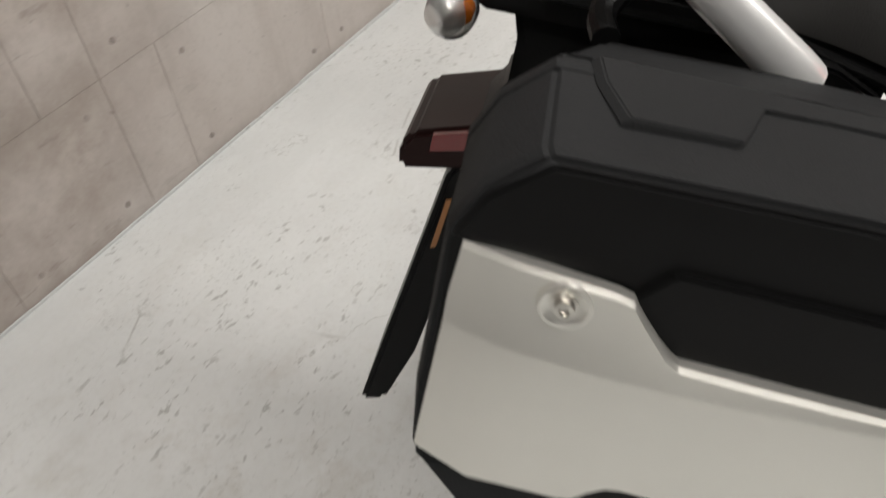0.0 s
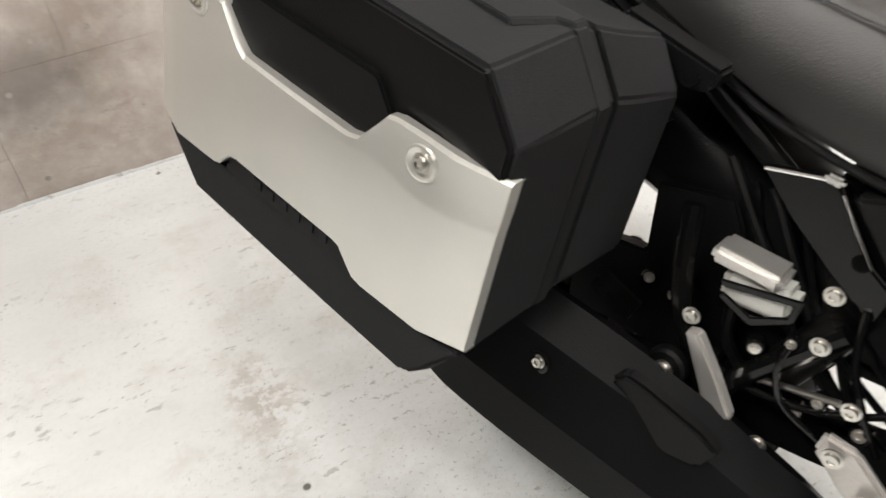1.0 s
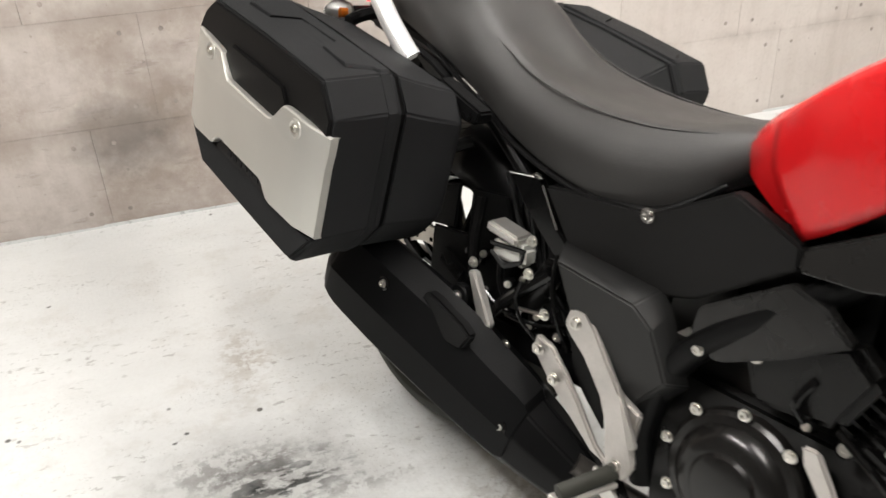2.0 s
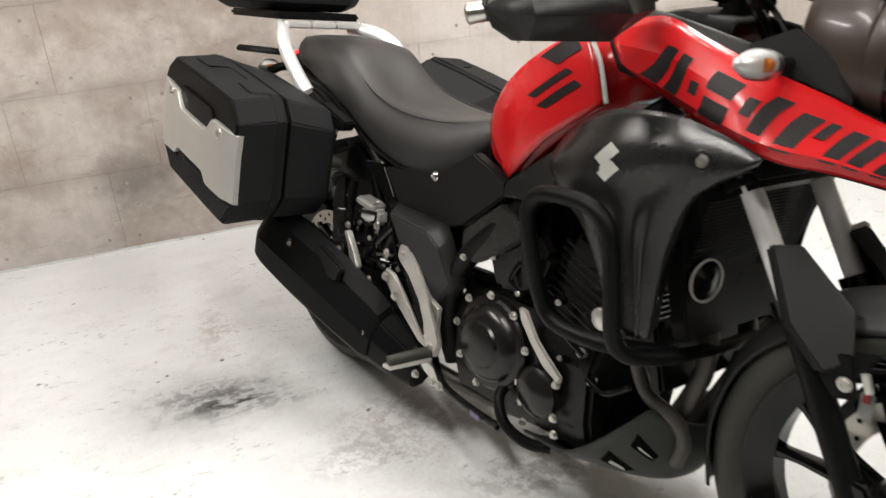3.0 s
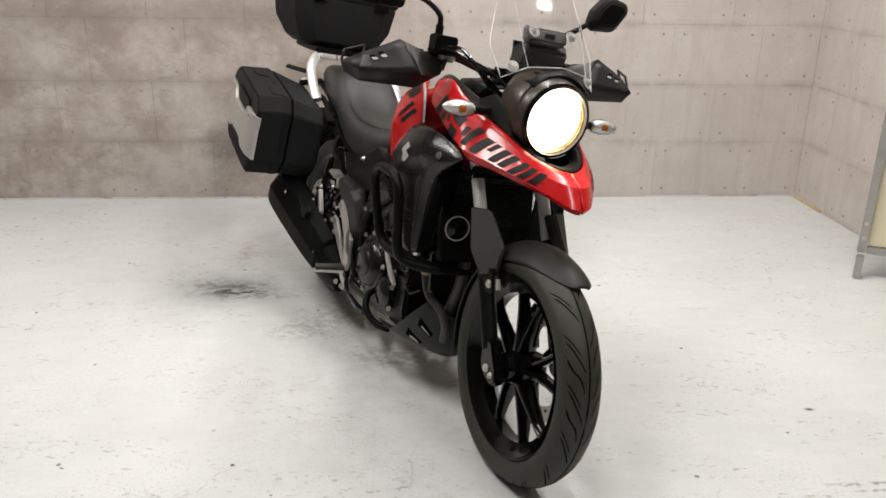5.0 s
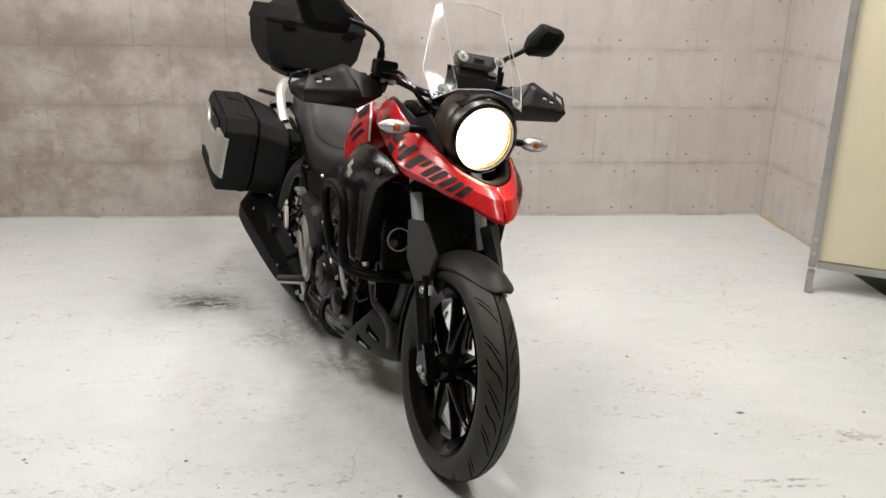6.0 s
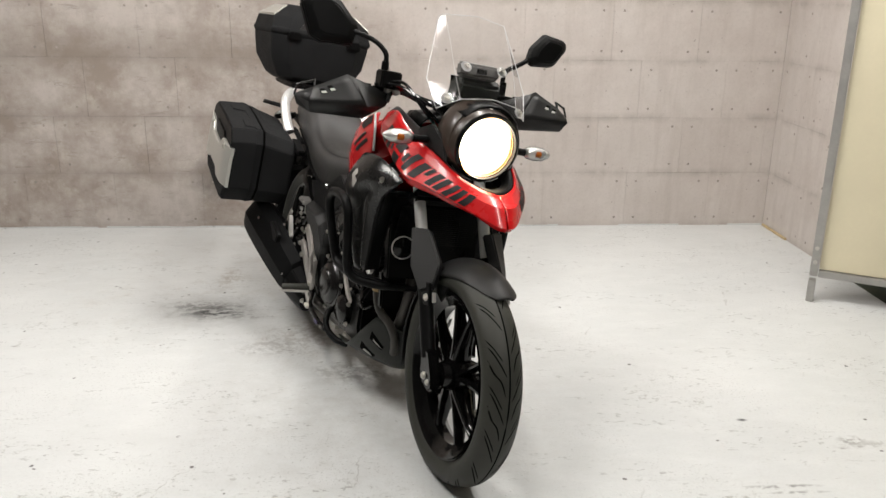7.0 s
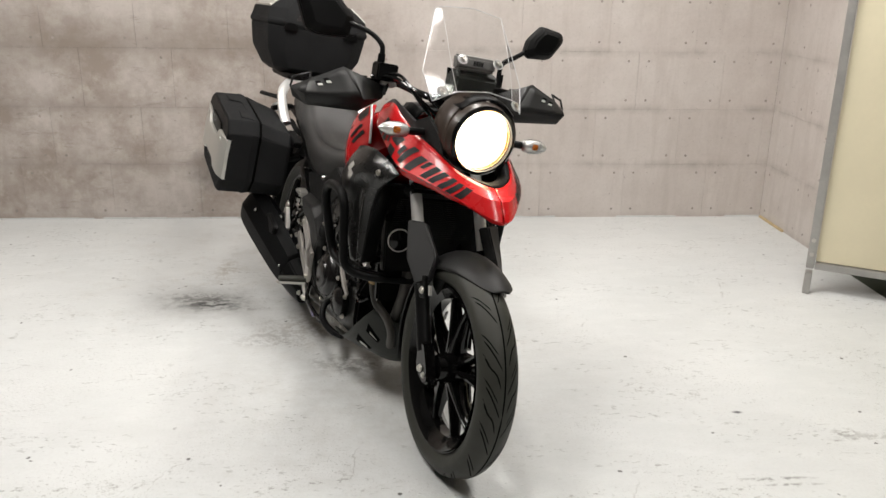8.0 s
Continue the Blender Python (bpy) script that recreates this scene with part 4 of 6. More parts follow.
# streak of light on the dark edge plate, added as a silver thread
part("tank_strip", flip(tube([(0.80, -0.182, 1.008), (0.845, -0.192, 0.96), (0.875, -0.198, 0.885)], 0.0045, 5, 8), -1), LOGO_SILVER, tank, "silver thread for the bright streak on a dark edge")
part("filler_cap", lathe([(0, 0.045), (0.01, 0.045), (0.014, 0.036), (0.014, 0.0)], (0.74, 0, 1.003), (-0.15, 0, 1), 32), BLACK_GLOSS, tank)
part("tank_console", loft([[(x, y, z + dz) for y, dz in ((-w, -0.03), (-w * 0.8, 0.0), (0, 0.012), (w * 0.8, 0.0), (w, -0.03))] for x, w, z in ((0.86, 0.10, 1.035), (0.95, 0.125, 1.045), (1.05, 0.13, 1.03))], closed=False, cap=False), BLACK_PLASTIC, tank, solid=0.006)

# seat
rings = []
for x, top, w, low, dish in ((-0.375, 0.918, 0.085, 0.880, 0.0), (-0.345, 0.936, 0.110, 0.865, 0.0), (-0.24, 0.938, 0.132, 0.835, 0.002), (-0.13, 0.928, 0.142, 0.80, 0.004), (-0.075, 0.905, 0.142, 0.775, 0.008),
                             (-0.02, 0.862, 0.143, 0.745, 0.018), (0.06, 0.818, 0.150, 0.705, 0.020), (0.16, 0.794, 0.158, 0.672, 0.016), (0.27, 0.785, 0.158, 0.655, 0.010), (0.36, 0.788, 0.140, 0.665, 0.004),
                             (0.43, 0.797, 0.110, 0.70, 0.0), (0.475, 0.802, 0.080, 0.745, 0.0)):
    h = top - low
    half = [(0, top - dish), (0.35 * w, top - dish * 0.7), (0.62 * w, top - 0.05 * h), (0.78 * w, top - 0.10 * h), (0.92 * w, top - 0.32 * h), (w, top - 0.68 * h), (0.95 * w, low)]
    rings.append([(x, -y, z) for y, z in half] + [(x, y, z) for y, z in half[:0:-1]])
smooth_rings = [list(r) for r in zip(*[spline(c, 3) for c in zip(*rings)])]
seat = part("seat", loft(smooth_rings), VINYL, bike, "black vinyl two-level seat", smooth=60)
for s in SIDES:
    part("seam", flip(tube([(-0.10, -0.113, 0.895), (-0.055, -0.112, 0.868), (0.0, -0.112, 0.838), (0.08, -0.118, 0.803), (0.2, -0.124, 0.78), (0.32, -0.115, 0.775), (0.42, -0.088, 0.785)], 0.0016, 5, 6), s), VINYL, seat)
    part("seat_base", flip(tube([(-0.18, -0.135, 0.812), (-0.02, -0.14, 0.738), (0.08, -0.15, 0.69), (0.2, -0.155, 0.658), (0.3, -0.15, 0.650), (0.38, -0.132, 0.668), (0.45, -0.10, 0.72)], 0.005, 5, 8), s), BLACK_PLASTIC, seat)

# dark boxes inside the frame
part("battery_box", boxes((0.27, 0, 0.545, 0.26, 0.25, 0.22)), BLACK_PLASTIC, bike, "black battery box", 0.02)
part("inner_panel", boxes((0.12, 0, 0.70, 0.34, 0.22, 0.07, pose(0, 0, 0, 0, 12, 0))), BLACK_PLASTIC, bike, "black inner rear panel", 0.015)

# side covers below the seat
for s in SIDES:
    part("side_cover", flip(side_plate([(0.169, 0.645), (0.21, 0.652), (0.375, 0.665), (0.496, 0.733), (0.600, 0.691), (0.603, 0.660), (0.474, 0.566), (0.405, 0.544), (0.232, 0.563)], -0.150, 0.030), s), SIDE_GRAIN, bike, "grained black side cover", 0.004)
    step = part("side_step", flip(facets({"A": (0.226, -0.160, 0.570), "B": (0.416, -0.160, 0.558), "C": (0.398, -0.206, 0.536), "D": (0.248, -0.203, 0.548), "E": (0.432, -0.200, 0.508), "F": (0.462, -0.186, 0.430), "G": (0.405, -0.178, 0.360), "H": (0.286, -0.186, 0.452), "I": (0.44, -0.165, 0.535), "J": (0.488, -0.16, 0.43), "K": (0.42, -0.155, 0.345), "L": (0.27, -0.16, 0.445)},
                                          ("A B C D", "D C E F G H", "B I E C", "I J F E", "J K G F", "K L H G", "L A D H")), s), GREY_PLASTIC, bike, "dark grey lower side panel", 0.003, solid=0.004, smooth=15)
    part("bolt", bolt((0.372, 0.166 * s, 0.660), (0, s, 0), 0.009, 0.008), CHROME, bike)
    part("frame_cover", flip(prism([(0.606, -0.165, 0.692), (0.76, -0.195, 0.784), (0.81, -0.205, 0.80), (0.82, -0.225, 0.72), (0.763, -0.21, 0.697), (0.697, -0.19, 0.674), (0.608, -0.172, 0.662)], (0, -0.006, 0), (0, 0.02, 0)), s), SHROUD_GREY, bike, "dark plastic frame cover", 0.003)
    part("lower_frame_cover", flip(prism([(0.480, -0.165, 0.560), (0.604, -0.172, 0.645), (0.657, -0.18, 0.632), (0.70, -0.185, 0.600), (0.62, -0.178, 0.545), (0.53, -0.17, 0.495), (0.475, -0.165, 0.495)], (0, -0.006, 0), (0, 0.02, 0)), s), SHROUD_GREY, bike, "dark lower frame cover", 0.004)
    part("rear_bracket", flip(side_plate([(0.080, 0.645), (0.152, 0.654), (0.202, 0.578), (0.226, 0.560), (0.215, 0.52), (0.165, 0.560), (0.118, 0.602)], -0.150, 0.014), s), BLACK_GLOSS, bike, "black rear bracket", 0.003)
    part("bolt", bolt((0.50, 0.182 * s, 0.505), (0, s, 0), 0.007), STEEL, bike)
    part("main_frame", flip(tube([(0.98, -0.06, 0.92), (0.80, -0.12, 0.78), (0.60, -0.155, 0.60), (0.47, -0.16, 0.47), (0.42, -0.15, 0.33), (0.43, -0.13, 0.22)], 0.026, 6, 12, flat=0.8), s), BLACK_PLASTIC, bike, "black steel frame tube")
    part("rear_frame", flip(tube([(0.47, -0.12, 0.66), (0.25, -0.118, 0.665), (0.08, -0.112, 0.70), (-0.12, -0.112, 0.79), (-0.38, -0.10, 0.845)], 0.015, 6, 10), s), BLACK_PLASTIC, bike, "black rear frame tube")
    part("seat_stay", flip(tube([(0.40, -0.13, 0.42), (0.24, -0.125, 0.52), (0.10, -0.115, 0.62), (-0.06, -0.11, 0.74)], 0.013, 5, 10), s), BLACK_PLASTIC, bike, "black seat stay")
    # glints on the black bracket's edges, added as thin chrome threads
    part("edge_strip", flip(tube([(0.084, -0.1585, 0.645), (0.120, -0.1585, 0.6495), (0.146, -0.1585, 0.6525)], 0.0020, 4, 6), s), CHROME, bike, "thin chrome thread for the glint on an edge")
    part("edge_strip", flip(tube([(0.160, -0.1585, 0.642), (0.180, -0.1585, 0.611), (0.202, -0.1585, 0.578)], 0.0014, 4, 6), s), CHROME, bike, "thin chrome thread for the glint on an edge")
    part("edge_clip", flip(boxes((0.150, -0.160, 0.655, 0.020, 0.012, 0.010, pose(0, 0, 0, 0, 10, 0))), s), CHROME, bike, "bright metal clip", 0.003)

# radiator and horn
rad = part("radiator", boxes((1.025, 0, 0.625, 0.035, 0.33, 0.27, pose(0, 0, 0, 0, -14, 0))), ENGINE_BLACK, bike, "black radiator core", 0.004)
fins = bmesh.new()
for i in range(34):
    z = 0.505 + i * 0.0072
    box(fins, 1.046 + 0.245 * (z - 0.625), 0, z, 0.006, 0.30, 0.0022, pose(0, 0, 0, 0, -14, 0))
tagged(part("radiator_mesh", fins, GREY_PLASTIC, rad), kind="stuff")
horn = part("horn", lathe([(-0.03, 0.02), (-0.012, 0.036), (0.0, 0.039), (0.004, 0.036), (0.006, 0.025), (0.012, 0.015), (0.012, 0.0)], (1.062, -0.121, 0.602), (1, -0.15, 0), 32), BLACK_GLOSS, bike, "round black horn")
part("horn_ring", lathe([(0.003, 0.040), (0.007, 0.040), (0.007, 0.036), (0.003, 0.036), (0.003, 0.040)], (1.062, -0.121, 0.602), (1, -0.15, 0), 32), ALLOY, horn, "bright horn ring")

part("lower_cowl", boxes((0.995, 0, 0.435, 0.03, 0.30, 0.13, pose(0, 0, 0, 0, -14, 0))), ENGINE_BLACK, rad, bevel=0.006)

# engine
eng = part("crankcase", loft([[(x, y, z) for y, z in ((-0.13, 0.16), (-0.15, 0.24), (-0.15, 0.36), (-0.11, 0.43), (0.11, 0.43), (0.15, 0.36), (0.15, 0.24), (0.13, 0.16))] for x in (0.44, 0.50, 0.75, 0.86)]), ENGINE_BLACK, bike, "black painted engine", 0.01)
clutch = part("clutch_cover", lathe([(0, 0.106), (0.018, 0.106), (0.024, 0.100), (0.026, 0.088), (0.038, 0.080), (0.046, 0.066), (0.047, 0.052), (0.053, 0.047), (0.056, 0.030), (0.056, 0.0)], (0.585, -0.148, 0.325), (0, -1, 0.05), 40), CLUTCH_GREY, eng, "dark grey round clutch cover")
for i in range(9):
    a = 2 * math.pi * i / 9 + 0.2
    part("bolt", bolt((0.585 + 0.112 * math.cos(a), -0.168, 0.325 + 0.112 * math.sin(a)), (0, -1, 0), 0.007, 0.008), STEEL, eng)
part("water_pump", lathe([(0, 0.055), (0.03, 0.055), (0.042, 0.04), (0.045, 0.0)], (0.735, -0.145, 0.27), (0, -1, 0), 28), CLUTCH_GREY, eng, "dark round pump cover")
for dx, dz in ((0.735 + 0.05, 0.27 + 0.035), (0.735 + 0.05, 0.27 - 0.04), (0.735 - 0.05, 0.27 - 0.045), (0.79, 0.195), (0.70, 0.185)):
    part("bolt", bolt((dx, -0.165, dz), (0, -1, 0), 0.007, 0.009), STEEL, eng)
part("sprocket_cover", lathe([(0, 0.09), (0.03, 0.085), (0.04, 0.05), (0.04, 0.0)], (0.56, 0.148, 0.31), (0, 1, 0), 28), ENGINE_BLACK, eng)
cyl_m = pose(0, 0, 0, 0, 22, 0)
cyl = part("cylinder", boxes((0.80, 0, 0.50, 0.16, 0.23, 0.20, cyl_m)), ENGINE_BLACK, eng, "black cylinder block", 0.012)
for i in range(9):
    q = Vector((0.80, 0, 0.50)) + (cyl_m @ Vector((0, 0, -0.075 + 0.018 * i)))
    part("cooling_rib", boxes((q.x, q.y, q.z, 0.175, 0.25, 0.005, cyl_m)), ENGINE_BLACK, cyl)
part("cylinder_head", boxes((0.855, 0, 0.625, 0.17, 0.25, 0.07, cyl_m)), CLUTCH_GREY, eng, "dark cylinder head", 0.015)
part("head_plug", lathe([(0, 0.022), (0.012, 0.022), (0.016, 0.016), (0.016, 0)], (0.865, -0.135, 0.47), (0, -1, 0), 20), ALLOY, eng, "bright round plug")
part("engine_lug", side_plate([(0.664, 0.436), (0.688, 0.438), (0.726, 0.384), (0.752, 0.362), (0.800, 0.325), (0.792, 0.306), (0.745, 0.328), (0.704, 0.368), (0.690, 0.386), (0.672, 0.408)], -0.164, 0.010), ALLOY_CAST, eng, "bare alloy engine lug", 0.004)
part("coolant_hose", tube([(0.955, -0.140, 0.46), (0.960, -0.140, 0.405), (0.985, -0.130, 0.352), (1.025, -0.105, 0.318), (1.040, -0.085, 0.27), (1.02, -0.07, 0.21)], 0.0145, 6, 12), HOSE_GREY, eng, "worn grey rubber hose")
part("hose_clip", lathe([(-0.008, 0.018), (0.008, 0.018)], (0.957, -0.140, 0.425), (0.1, 0, 1), 16), BADGE_TAN, eng, "tan hose fitting")
for y in (-0.055, 0.055):
    part("header_pipe", tube([(0.93, y, 0.56), (1.03, y * 1.1, 0.52), (1.055, y * 1.2, 0.44), (1.02, y * 1.2, 0.33), (0.93, y, 0.20), (0.80, y * 0.6, 0.145), (0.60, -0.06, 0.135), (0.42, -0.12, 0.16), (0.33, -0.19, 0.215)], 0.019, 6, 14), HEADER, bike, "dull steel exhaust header")
for q, ax, r in (((0.715, -0.160, 0.455), (0, -1, 0.2), 0.014), ((0.765, -0.155, 0.475), (0.2, -1, 0), 0.010), ((0.83, -0.150, 0.39), (0.3, -1, 0), 0.016), ((0.79, -0.165, 0.365), (0, -1, 0.3), 0.009), ((0.855, -0.145, 0.335), (0.4, -1, 0), 0.011), ((0.665, -0.170, 0.465), (0, -1, 0.3), 0.009), ((0.70, -0.175, 0.235), (0, -1, 0), 0.010)):
    plug = part("engine_plug", lathe([(-0.02, r), (0.0, r), (0.003, r * 0.8), (0.003, 0.0)], q, ax, 16), BLACK_GLOSS, eng, "glossy black fitting")
    part("bolt", bolt(Vector(q) + Vector(ax).normalized() * 0.003, ax, r * 0.5, 0.005), STEEL, plug)
for pts in ([(0.70, -0.155, 0.47), (0.75, -0.175, 0.455), (0.80, -0.172, 0.42), (0.84, -0.155, 0.385)], [(0.67, -0.165, 0.46), (0.645, -0.175, 0.49), (0.66, -0.165, 0.53)], [(0.85, -0.15, 0.34), (0.90, -0.155, 0.33), (0.95, -0.145, 0.36)]):
    part("engine_pipe", tube(pts, 0.006, 6, 10), BLACK_GLOSS, eng, "glossy black pipe")
part("air_box", boxes((0.62, 0, 0.60, 0.22, 0.24, 0.20)), BLACK_PLASTIC, bike, "black air box", 0.03)
for s in SIDES:
    part("throttle_cover", flip(prism([(0.55, -0.14, 0.52), (0.69, -0.15, 0.60), (0.74, -0.15, 0.56), (0.70, -0.145, 0.47), (0.58, -0.14, 0.45)], (0, -0.02, 0), (0, 0.03, 0)), s), ENGINE_BLACK, bike, bevel=0.012)
    part("bolt", bolt((0.575, 0.165 * s, 0.525), (0, s, 0), 0.008), STEEL, bike)

# skid plate
side_a = [(1.055, 0, 0.290), (1.040, 0, 0.200), (0.980, 0, 0.138), (0.880, 0, 0.112), (0.70, 0, 0.112)]
side_b = [(1.035, -0.080, 0.305), (1.010, -0.090, 0.225), (0.950, -0.095, 0.165), (0.860, -0.090, 0.135), (0.70, -0.09, 0.125)]
side_c = [(1.000, -0.145, 0.335), (0.950, -0.165, 0.280), (0.870, -0.172, 0.205), (0.800, -0.165, 0.165), (0.69, -0.15, 0.155)]
mir = lambda r: [(x, -y, z) for x, y, z in r]
g = fine_grid([side_c, side_b, side_a, mir(side_b), mir(side_c)], 4)
skid = part("skid_plate", loft(g, closed=False, cap=False), SKID, bike, "dark grey-green metal skid plate", solid=0.005)
for v0, v1 in ((0.08, 0.22), (0.92, 0.78)):
    for u0, u1 in ((0.20, 0.30), (0.40, 0.52)):
        part("slot", decals(g, [((u0, v0), (u1, v0 + (v1 - v0) * 0.2), (u1 + 0.02, v1), (u0 + 0.06, v1))], 0.0035), GROOVE_SHADE, skid, "dark patch for the shade in a slot")
        # white patch stands in for bright floor seen through the slot
        part("slot_gap", decals(g, [((u0 + 0.07, v0 + (v1 - v0) * 0.35), (u1 - 0.015, v0 + (v1 - v0) * 0.4), (u1, v1 - (v1 - v0) * 0.05), (u0 + 0.085, v1 - (v1 - v0) * 0.25))], 0.0045), WHITE_PLASTIC, skid, "pale patch for the bright view through the slot")

# crash bars
for s in SIDES:
    part("crash_bar", flip(tube([(1.04, -0.15, 0.462), (0.985, -0.20, 0.465), (0.93, -0.238, 0.468), (0.845, -0.252, 0.478), (0.815, -0.262, 0.515), (0.803, -0.282, 0.60), (0.800, -0.298, 0.672), (0.808, -0.300, 0.705), (0.838, -0.303, 0.727), (0.90, -0.306, 0.734), (0.955, -0.306, 0.728),
                                 (0.985, -0.303, 0.702), (0.995, -0.298, 0.66), (0.999, -0.290, 0.58), (1.001, -0.278, 0.505), (1.012, -0.250, 0.474), (1.03, -0.20, 0.464), (1.05, -0.15, 0.462)], 0.0155, 5, 14), s), BLACK_PLASTIC, bike, "black tubular crash bar")
    part("lower_crash_bar", flip(tube([(0.63, -0.14, 0.25), (0.645, -0.188, 0.225), (0.68, -0.200, 0.180), (0.725, -0.175, 0.148), (0.76, -0.14, 0.142)], 0.0125, 6, 12), s), BLACK_PLASTIC, bike, "black lower crash bar")
part("crash_cross_bar", tube([(1.045, -0.17, 0.462), (1.07, 0, 0.462), (1.045, 0.17, 0.462)], 0.013, 5, 12), BLACK_PLASTIC, bike, "black crash bar cross tube")

# exhaust silencer
def muffler_ring(x, y, z, hh, hw):
    ax = Vector((-0.53, -0.09, 0.19)).normalized()
    up = (Vector((0, 0, 1)) - ax * ax.z).normalized()
    si = ax.cross(up)
    shape = [(-1, -0.15), (-0.88, 0.45), (-0.45, 0.9), (0.1, 1.0), (0.7, 0.75), (1.0, 0.2), (0.85, -0.5), (0.35, -0.95), (-0.35, -0.95), (-0.8, -0.6)]
    return [tuple(Vector((x, y, z)) + si * (-hw * a) + up * (hh * b)) for a, b in shape]


body = [muffler_ring(*r) for r in ((0.245, -0.176, 0.199, 0.073, 0.058), (0.180, -0.188, 0.227, 0.092, 0.067), (0.050, -0.214, 0.287, 0.103, 0.073), (-0.080, -0.241, 0.342, 0.105, 0.074), (-0.190, -0.262, 0.385, 0.096, 0.070), (-0.225, -0.268, 0.397, 0.075, 0.055), (-0.232, -0.269, 0.399, 0.047, 0.036))]
silencer = part("silencer", loft([list(r) for r in zip(*[spline(c, 3) for c in zip(*body)])]), EXHAUST, bike, "black exhaust silencer", smooth=40)
cap_r = [muffler_ring(*r) for r in ((0.345, -0.161, 0.162, 0.050, 0.040), (0.310, -0.166, 0.175, 0.064, 0.051), (0.240, -0.177, 0.201, 0.080, 0.062), (0.190, -0.187, 0.224, 0.088, 0.066))]
part("front_cap", loft(cap_r), EXHAUST, silencer, "black silencer inlet", 0.004)
shield_rows = []
for x, y, z, hh, hw, cut in ((0.215, -0.182, 0.212, 0.086, 0.063, 0.30), (0.205, -0.184, 0.217, 0.090, 0.066, 0.0), (0.13, -0.198, 0.250, 0.100, 0.073, 0.0), (0.05, -0.214, 0.287, 0.107, 0.077, 0.0), (-0.08, -0.241, 0.342, 0.109, 0.078, 0.0), (-0.17, -0.258, 0.378, 0.104, 0.075, 0.0), (-0.205, -0.264, 0.391, 0.095, 0.069, 0.12)):
    ax = Vector((-0.53, -0.09, 0.19)).normalized()
    up = (Vector((0, 0, 1)) - ax * ax.z).normalized()
    out_ = -ax.cross(up)
    shield_rows.append([tuple(Vector((x, y, z)) + out_ * (hw * 1.04 * a) + up * (hh * 1.04 * b * (1 - cut))) for a, b in ((0.0, 0.95), (0.10, 1.03), (0.66, 0.80), (0.98, 0.18), (0.90, -0.42), (0.80, -0.47))])
part("heat_shield", loft([list(r) for r in zip(*creased_grid(list(zip(*shield_rows)), 3, 2))], closed=False, cap=False), SHIELD_BLACK, silencer, "satin black heat shield", solid=0.004, smooth=16)
part("end_pipe", lathe([(-0.02, 0.022), (0.012, 0.022), (0.012, 0.018), (-0.02, 0.018)], (-0.236, -0.254, 0.413), (-0.53, -0.09, 0.19), 20), HEADER, silencer)
for q in ((-0.062, -0.302, 0.411), (0.211, -0.248, 0.240)):
    part("bolt_seat", lathe([(-0.006, 0.014), (0.002, 0.014), (0.003, 0.010), (-0.004, 0.009)], q, (0, -1, 0.15), 20), BLACK_GLOSS, silencer)
    part("bolt", bolt(q, (0, -1, 0.15), 0.0062, 0.006), STEEL, silencer)
part("hanger", side_plate([(0.000, 0.378), (0.010, 0.410), (0.026, 0.424), (0.050, 0.420), (0.118, 0.398), (0.140, 0.384), (0.120, 0.352), (0.086, 0.348)], -0.262, 0.022), CASE_SHADED, silencer, bevel=0.004)

# swing arm, shock, chain guard
for s in SIDES:
    part("swing_arm", flip(loft([[(x, -y0 + dy, z + dz) for dy, dz in ((-0.018, -h), (-0.018, h), (0.018, h), (0.018, -h))] for x, y0, z, h in ((0.44, 0.085, 0.335, 0.036), (0.18, 0.10, 0.325, 0.034), (-0.08, 0.112, 0.318, 0.026), (-0.23, 0.114, 0.316, 0.024))]), s), BLACK_PLASTIC, bike, "black swing arm", 0.008)
    part("axle_nut", bolt((-0.178, 0.134 * s, 0.317), (0, s, 0), 0.016, 0.012), STEEL, bike)
part("rear_caliper", boxes((-0.07, -0.105, 0.41, 0.085, 0.045, 0.055, pose(0, 0, 0, 0, 25, 0))), ENGINE_BLACK, bike, "black rear brake caliper", 0.01)
part("shock_spring", tube([(0.30 - 0.09 * i / 48 + 0.03 * math.cos(i * 0.785) * 0.5, 0.03 * math.sin(i * 0.785), 0.36 + 0.20 * i / 48 + 0.03 * math.cos(i * 0.785) * 0.4) for i in range(49)], 0.006, 1, 6), BLACK_GLOSS, bike, "black shock spring")
part("rear_hugger", sheet([[(RC.x + r * math.cos(radians(a)), y, RC.z + r * math.sin(radians(a))) for y, r in ((-0.098, 0.245), (-0.095, 0.30), (-0.08, 0.326), (-0.04, 0.334), (0, 0.336), (0.04, 0.334), (0.08, 0.326), (0.095, 0.30), (0.098, 0.245))] for a in range(14, 80, 13)], 2), BLACK_PLASTIC, bike, "black inner mudguard", solid=0.004, true_size=True)

# black plates added where the gaps are dark, hiding the bright floor behind
part("inner_guard", side_plate([(-0.14, 0.37), (0.07, 0.35), (0.09, 0.50), (0.05, 0.585), (-0.04, 0.575), (-0.042, 0.482), (-0.14, 0.47)], -0.118, 0.008), BLACK_PLASTIC, bike, "black plate added to darken the gaps between parts", 0.003)
part("inner_guard", side_plate([(-0.15, 0.47), (-0.080, 0.48), (-0.072, 0.575), (-0.12, 0.56)], -0.116, 0.008), BLACK_PLASTIC, bike, "black plate added to darken the gaps between parts", 0.003)

